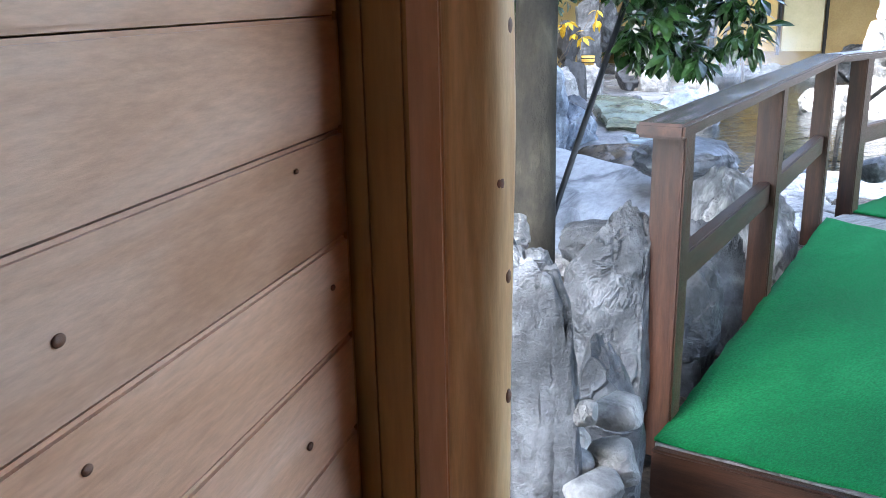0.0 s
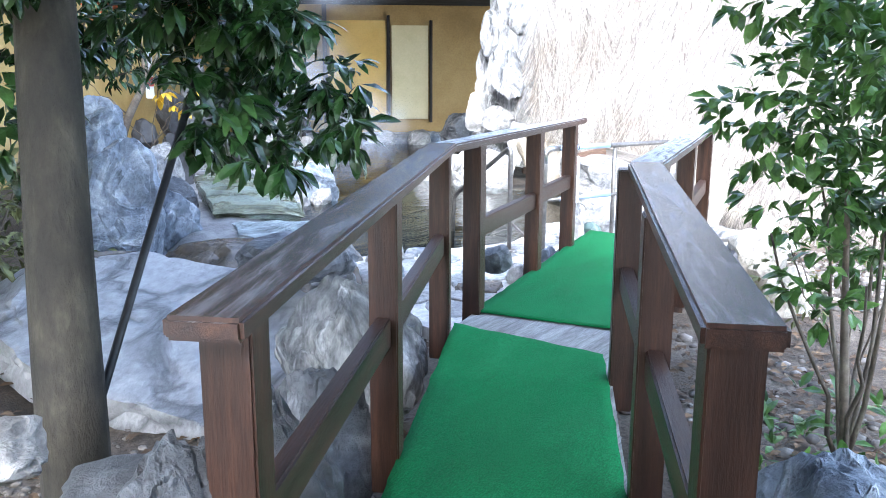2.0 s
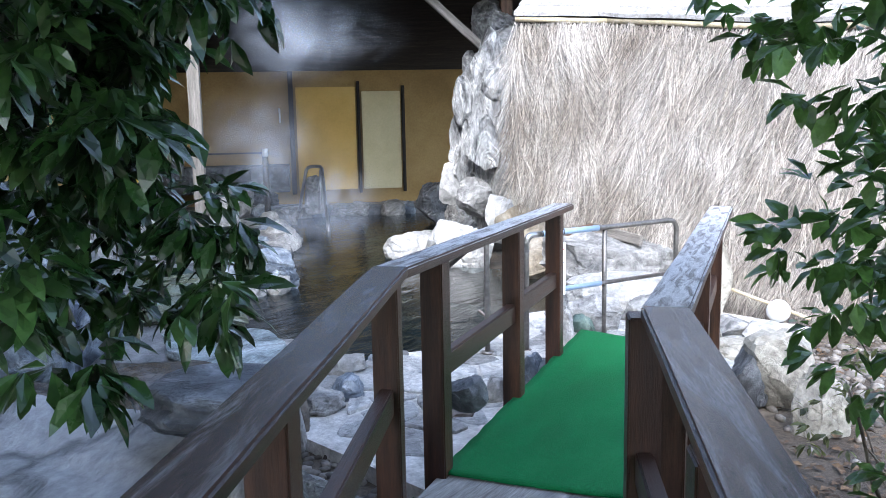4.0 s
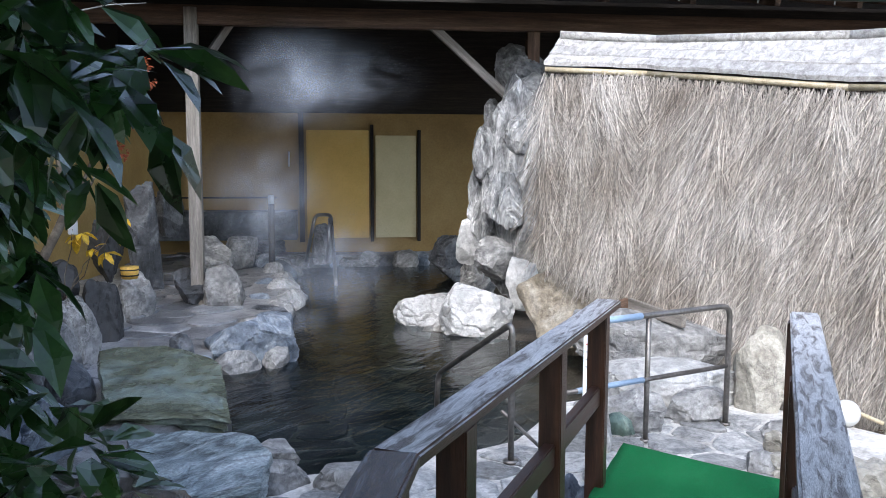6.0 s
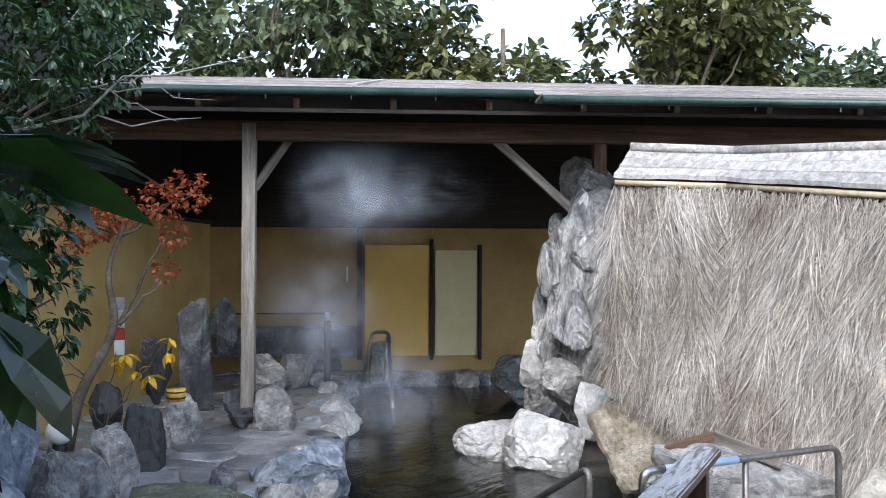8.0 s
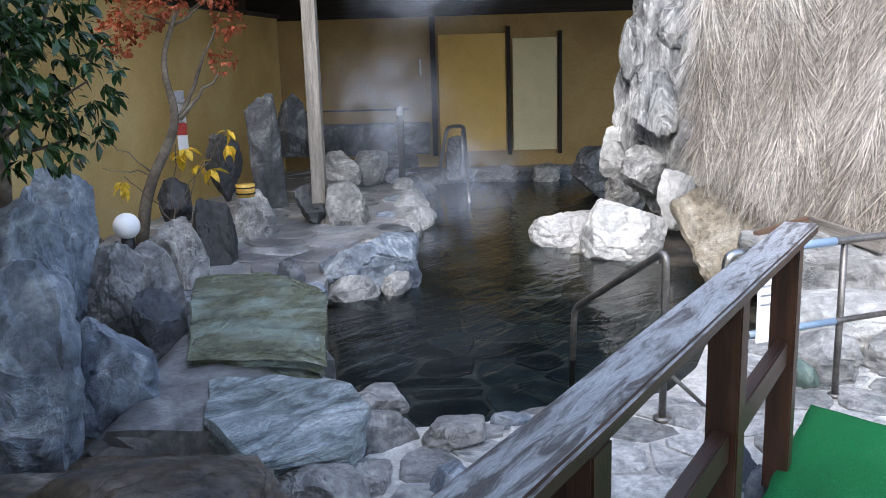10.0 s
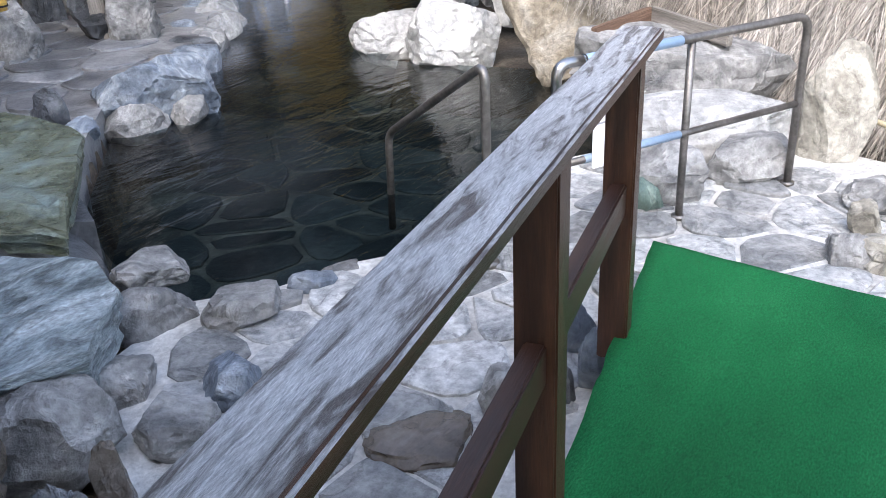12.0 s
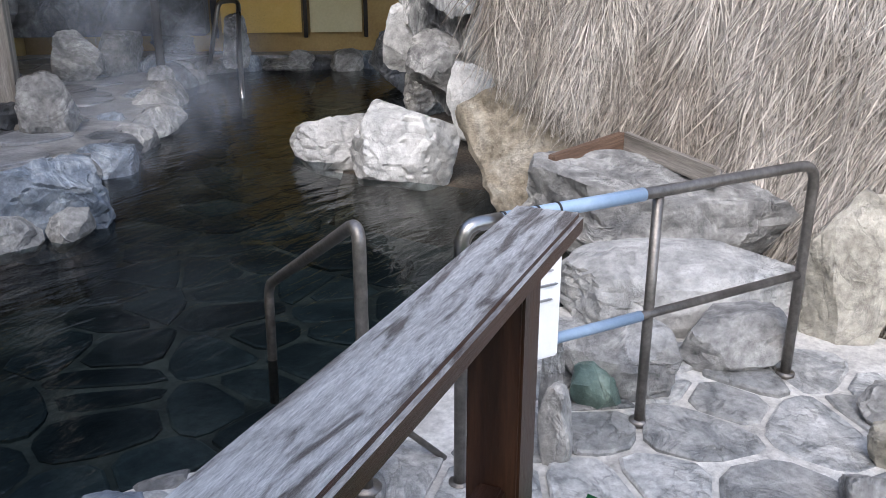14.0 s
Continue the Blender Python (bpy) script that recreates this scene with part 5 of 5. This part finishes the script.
plant("tree", [(6.3, 7.2, -0.1), (6.35, 7.15, 0.8), (6.3, 7.0, 1.8)], (0.05, 0.025),
      [((6.3, 7.1, 1.1), [(6.8, 6.7, 1.5), (6.6, 6.6, 1.2), (6.1, 6.4, 1.7), (6.9, 7.0, 2.2)], 0.018, 0.005)],
      [(6.55, 6.75, 1.75, 0.35), (6.7, 6.7, 1.45, 0.3), (6.4, 6.6, 1.3, 0.3), (6.35, 6.6, 2.0, 0.4), (6.75, 6.75, 2.1, 0.25), (6.1, 6.5, 1.6, 0.4), (6.2, 6.8, 2.3, 0.4)],
      1900, 0.1, LEAF, TWIG, "small evergreen tree with long drooping leaves", "tree", 5, 0.7)
plant("tree", [(7.0, 8.75, -0.2), (7.1, 8.65, 1.5), (7.3, 8.4, 3.2)], (0.06, 0.03),
      [((7.15, 8.55, 2.2), [(7.5, 8.2, 2.9), (7.8, 8.3, 2.8), (7.2, 7.8, 3.2), (7.9, 8.3, 3.5)], 0.02, 0.006)],
      [(7.4, 8.1, 2.9, 0.45), (7.8, 8.2, 3.2, 0.45), (7.2, 7.9, 3.3, 0.5), (7.9, 8.4, 2.75, 0.3), (8.2, 8.5, 3.4, 0.4), (7.6, 8.0, 3.7, 0.6), (8.5, 8.7, 3.7, 0.4)],
      3600, 0.1, LEAF, TWIG, "dark evergreen tree overhanging the ochre garden wall", "tree", 19, 0.5)
plant("maple", [(8.55, 9.55, -0.05), (8.62, 9.5, 0.45), (8.95, 9.36, 1.1), (8.85, 9.45, 1.6), (9.05, 9.4, 2.1)], (0.06, 0.02),
      [((8.95, 9.36, 1.1), [(9.3, 9.2, 1.5), (9.33, 9.2, 1.95)], 0.025, 0.008), ((9.0, 9.4, 1.95), [(9.55, 9.0, 2.4), (9.4, 9.15, 2.3), (8.65, 9.7, 2.1)], 0.012, 0.004),
       ((8.7, 9.45, 0.6), [(8.35, 9.7, 1.0), (8.3, 9.65, 0.7)], 0.008, 0.003)],
      [(9.5, 9.05, 2.4, 0.22), (9.25, 9.2, 2.3, 0.2), (9.4, 9.15, 2.0, 0.16), (8.75, 9.6, 2.05, 0.25), (9.35, 9.2, 1.62, 0.12), (8.95, 9.4, 2.2, 0.2), (8.6, 9.7, 1.85, 0.2)],
      2200, 0.048, REDLEAF, TWIG, "young maple with rust-red autumn leaves by the ochre wall", "tree", 7, 0.4, fold=0.7)
plant("shrub", [(8.35, 8.75, -0.05), (8.4, 8.65, 0.4)], (0.01, 0.006), [((8.38, 8.7, 0.3), [(8.7, 8.24, 1.05), (8.4, 8.55, 0.95), (8.55, 8.4, 0.8), (8.1, 8.9, 0.7)], 0.006, 0.003)],
      [(8.7, 8.24, 1.0, 0.08), (8.74, 8.2, 0.95, 0.06), (8.42, 8.55, 0.92, 0.09), (8.55, 8.38, 0.74, 0.08), (8.1, 8.9, 0.68, 0.08)], 70, 0.13, YELLEAF, TWIG,
      "thin shrub with a few large yellow leaves", "shrub", 9, 0.9, fold=0.42)


plant("bare_tree", [(6.9, 8.95, -0.2), (7.0, 8.7, 1.2), (7.25, 8.4, 2.75)], (0.05, 0.022),
      [((7.2, 8.45, 2.6), [(8.25, 7.89, 3.29), (8.75, 7.19, 3.35), (8.21, 7.93, 3.54), (8.49, 7.56, 2.85), (7.9, 8.1, 3.0), (7.7, 8.0, 3.6)], 0.016, 0.003),
       ((7.9, 8.05, 3.05), [(8.4, 7.6, 3.3), (8.6, 7.5, 3.0), (8.3, 7.6, 2.8)], 0.006, 0.002)],
      [], 0, 0.1, LEAF, BARK_ROOF, "slender bare tree with pale leafless branches", "tree", 15)


def forest_tree(x, y, h, r, leaf, seed):
    rnd = random.Random(seed)
    tips = [(x + rnd.uniform(-r, r) * 0.8, y + rnd.uniform(-r, r) * 0.8, h * rnd.uniform(0.6, 1.0)) for _ in range(9)]
    balls = [(*t, r * rnd.uniform(0.22, 0.5)) for t in tips for _ in (0, 1)]
    balls = [(bx + rnd.gauss(0, r * 0.3), by + rnd.gauss(0, r * 0.3), bz + rnd.gauss(0, r * 0.25), br) for bx, by, bz, br in balls]
    plant("forest_tree", [(x, y, -0.5), (x + rnd.uniform(-.3, .3), y, h * 0.45), (x + rnd.uniform(-.5, .5), y, h * 0.95)], (0.22, 0.06),
          [((x, y, h * 0.4), tips[:5], 0.09, 0.02), ((x, y, h * 0.6), tips[5:], 0.07, 0.02)], balls, 5200, 0.34, leaf, TWIG,
          "tall evergreen forest tree behind the bath house", "tree", seed, 0.3, "forest trees", 5, 0.5)


for i in range(18):
    a = -9 + i * 1.6
    p = at(a * 1.25, 12 + (i * 37 % 5) * 1.6)
    forest_tree(p.x, p.y, 6.3 + (i * 53 % 7) * 0.55, 2.3 + (i % 3) * 0.4, LEAF4 if i in (8, 10, 11) else LEAF3, 100 + i)
for i, (x, y, h) in enumerate(((2.0, 9.5, 5.0), (4.4, 11.8, 6.0), (7.2, 12.6, 4.6), (-1.0, 7.5, 5.0), (3.4, 6.6, 5.8), (1.0, 5.0, 5.6), (8.6, 15.4, 7.0), (6.2, 14.0, 7.0), (11.0, 17.0, 7.5))):
    forest_tree(x, y, h, 2.0, LEAF3, 140 + i)


# ---- small clutter: pebbles and fallen leaves ----
def pebbles(name, spots, size, mat, label, seed):
    rnd = random.Random(seed)
    verts, faces = [], []
    bm = bmesh.new()
    bmesh.ops.create_icosphere(bm, subdivisions=1, radius=1)
    bv = [v.co.copy() for v in bm.verts]
    bf = [tuple(v.index for v in f.verts) for f in bm.faces]
    bm.free()
    for x, y, r, n in spots:
        for _ in range(n):
            px, py = x + rnd.gauss(0, r * 0.5), y + rnd.gauss(0, r * 0.5)
            if inside(px, py, POOL):
                continue
            s, a = size * rnd.uniform(0.4, 1.5), rnd.uniform(0, 6.3)
            k, z = len(verts), ground_height(px, py)
            sx, sy, sz = s, s * rnd.uniform(0.6, 1), s * rnd.uniform(0.35, 0.7)
            verts += [(px + (v.x * math.cos(a) * sx - v.y * math.sin(a) * sy), py + (v.x * math.sin(a) * sx + v.y * math.cos(a) * sy), z + v.z * sz + sz * 0.3) for v in bv]
            faces += [tuple(i + k for i in q) for q in bf]
    tagged(from_lists(name, verts, faces, mat, smooth=True), label, "gravel", kind="stuff")


pebbles("gravel", [(3.1, 2.35, 0.5, 700), (3.6, 3.0, 0.7, 700), (4.2, 2.7, 0.6, 500), (7.0, 3.9, 1.0, 300)], 0.016, PEBBLE, "small tan and grey gravel between rocks", 1)
pebbles("gravel", [(9.6, 1.6, 1.0, 500), (6.3, 1.2, 1.4, 250), (6.2, 4.0, 0.8, 200)], 0.04, PEBBLE, "rounded pebbles in the shrub bed", 2)
rnd = random.Random(4)
verts, faces = [], []
for _ in range(1900):
    x, y = rnd.choice(((5.6, 0.9), (6.2, 1.1), (7.0, 1.4), (7.6, 1.6), (3.0, 3.4), (3.6, 4.2), (4.3, 2.7), (6.4, 1.2), (9.9, 2.0), (2.4, 3.5)))
    x, y = x + rnd.gauss(0, 0.6), y + rnd.gauss(0, 0.5)
    e = Vector((rnd.gauss(0, 1), rnd.gauss(0, 1), 0.1))
    leaf_lists(verts, faces, Vector((x, y, ground_height(x, y) + 0.02)), e, Vector((rnd.gauss(0, 0.3), rnd.gauss(0, 0.3), 1)), 0.07, 0.035)
tagged(from_lists("leaf_litter", verts, faces, LITTER), "dry brown fallen leaves on the soil", "leaves", kind="stuff")


# ---- steam over the hot water ----
def steam_material():
    m = bpy.data.materials.new("thin_white_steam")
    m.use_nodes = True
    n, l = m.node_tree.nodes, m.node_tree.links
    tc = n.new("ShaderNodeTexCoord")
    ln = n.new("ShaderNodeVectorMath")
    ln.operation = "LENGTH"
    l.new(tc.outputs["Object"], ln.inputs[0])
    fall = n.new("ShaderNodeMapRange")
    fall.interpolation_type = "SMOOTHSTEP"
    fall.inputs[1].default_value, fall.inputs[2].default_value, fall.inputs[3].default_value, fall.inputs[4].default_value = 0.05, 0.98, 1.0, 0.0
    l.new(ln.outputs["Value"], fall.inputs[0])
    puff = n.new("ShaderNodeTexNoise")
    puff.inputs["Scale"].default_value, puff.inputs["Detail"].default_value, puff.inputs["Distortion"].default_value = 2.1, 7, 0.9
    info, shift = n.new("ShaderNodeObjectInfo"), n.new("ShaderNodeVectorMath")
    shift.operation = "MULTIPLY_ADD"
    l.new(info.outputs["Random"], shift.inputs[0])
    shift.inputs[1].default_value = (31, 17, 43)
    l.new(tc.outputs["Object"], shift.inputs[2])
    l.new(shift.outputs[0], puff.inputs["Vector"])
    wisps = n.new("ShaderNodeMapRange")
    wisps.inputs[1].default_value, wisps.inputs[2].default_value, wisps.inputs[4].default_value = 0.34, 0.78, 0.35
    l.new(puff.outputs[0], wisps.inputs[0])
    mul = n.new("ShaderNodeMath")
    mul.operation = "MULTIPLY"
    l.new(fall.outputs[0], mul.inputs[0])
    l.new(wisps.outputs[0], mul.inputs[1])
    white, clear, mix = n.new("ShaderNodeBsdfDiffuse"), n.new("ShaderNodeBsdfTransparent"), n.new("ShaderNodeMixShader")
    white.inputs[0].default_value = (0.46, 0.51, 0.6, 1)
    soft = n.new("ShaderNodeMath")
    soft.operation = "MULTIPLY"
    l.new(mul.outputs[0], soft.inputs[0])
    l.new(fall.outputs[0], soft.inputs[1])
    l.new(soft.outputs[0], mix.inputs[0])
    l.new(clear.outputs[0], mix.inputs[1])
    l.new(white.outputs[0], mix.inputs[2])
    l.new(mix.outputs[0], n["Material Output"].inputs[0])
    return m


STEAM = steam_material()
verts, faces = [(0, 0, 0)], []
for i in range(1, 7):
    for k in range(24):
        a = 2 * math.pi * k / 24
        verts.append((math.cos(a) * i / 6, math.sin(a) * i / 6, 0.1 * (i / 6) ** 2))
for k in range(24):
    faces.append((0, 1 + k, 1 + (k + 1) % 24))
    for i in range(5):
        q = 1 + i * 24
        faces.append((q + k, q + 24 + k, q + 24 + (k + 1) % 24, q + (k + 1) % 24))
steam_mesh = bpy.data.meshes.new("steam")
steam_mesh.from_pydata(verts, [], faces)
steam_mesh.polygons.foreach_set("use_smooth", [True] * len(steam_mesh.polygons))


def steam(x, y, z, w, h, turn):
    ob = link_mesh("steam", steam_mesh, STEAM, None, pose(x, y, z, 80, 0, turn) @ Matrix.Diagonal((w, h, 0.5, 1)))
    tagged(ob, "thin white steam drifting over the hot water", "steam", kind="stuff")


for x, y, z, w, h, turn in ((11.4, 8.45, 2.5, 1.1, 0.95, -48), (11.7, 8.5, 2.6, 1.0, 0.85, -40), (11.2, 8.5, 2.35, 0.95, 0.85, -58), (11.5, 8.9, 2.75, 0.9, 0.7, -50), (11.0, 8.5, 1.0, 0.9, 1.2, -55),
                            (12.0, 9.9, 1.1, 1.1, 1.3, -45), (10.3, 7.4, 0.2, 0.9, 0.8, -50), (12.2, 8.3, 2.6, 1.2, 0.7, -58), (10.9, 7.4, 0.45, 0.7, 0.9, -50)):
    steam(x, y, z, w, h, turn)


# ---- flagstones ----
def clip(poly, nx, ny, c):
    out = []
    for (ax, ay), (bx, by) in zip(poly, poly[1:] + poly[:1]):
        da, db = ax * nx + ay * ny - c, bx * nx + by * ny - c
        if da <= 0:
            out.append((ax, ay))
        if da * db < 0:
            k = da / (da - db)
            out.append((ax + (bx - ax) * k, ay + (by - ay) * k))
    return out


def flagstones(parent, area, z, pitch, gap, seed, limit, mat=FLAG):
    rnd = random.Random(seed)
    x0, x1, y0, y1 = min(p[0] for p in area), max(p[0] for p in area), min(p[1] for p in area), max(p[1] for p in area)
    pts = [(x0 + (i + rnd.uniform(0.05, 0.95)) * pitch, y0 + (j + rnd.uniform(0.05, 0.95)) * pitch) for i in range(int((x1 - x0) / pitch) + 1) for j in range(int((y1 - y0) / pitch) + 1)]
    made = 0
    for px, py in pts:
        if not inside(px, py, area) or made >= limit:
            continue
        cell = [(px - pitch, py - pitch), (px + pitch, py - pitch), (px + pitch, py + pitch), (px - pitch, py + pitch)]
        for qx, qy in pts:
            dx, dy = qx - px, qy - py
            d = math.hypot(dx, dy)
            if 0 < d < pitch * 2.6:
                nx, ny = dx / d, dy / d
                cell = clip(cell, nx, ny, (px + qx) / 2 * nx + (py + qy) / 2 * ny - gap * rnd.uniform(0.6, 1.5))
                if len(cell) < 3:
                    break
        if len(cell) < 3 or any(not inside(x, y, area) for x, y in cell):
            continue
        ring = []
        for (ax, ay), (bx, by) in zip(cell, cell[1:] + cell[:1]):
            ring += [(ax * 0.8 + bx * 0.2, ay * 0.8 + by * 0.2), (ax * 0.2 + bx * 0.8, ay * 0.2 + by * 0.8)]
        n, h = len(ring), rnd.uniform(0.008, 0.028)
        cx, cy = sum(p[0] for p in ring) / n, sum(p[1] for p in ring) / n
        tilt = (rnd.gauss(0, 0.02), rnd.gauss(0, 0.02))
        rows = [(1.0, -0.03), (1.0, h - 0.008), (0.93, h)]
        verts = [((x - cx) * s, (y - cy) * s, dz + (x - cx) * tilt[0] + (y - cy) * tilt[1]) for s, dz in rows for x, y in ring]
        faces = [(r * n + i, r * n + (i + 1) % n, (r + 1) * n + (i + 1) % n, (r + 1) * n + i) for r in range(2) for i in range(n)] + [tuple(range(2 * n, 3 * n))]
        from_lists("flagstone", verts, faces, mat, parent, Matrix.Translation((cx, cy, z)))
        made += 1


flagstones(pavement_a, PAVE_A, -0.375, 0.33, 0.014, 3, 240)
flagstones(pavement_b, PAVE_B, -0.20, 0.5, 0.02, 5, 200, FLAG_DARK)
flagstones(pool_floor, POOL, -0.82, 0.42, 0.02, 8, 250, POOLSTONE)
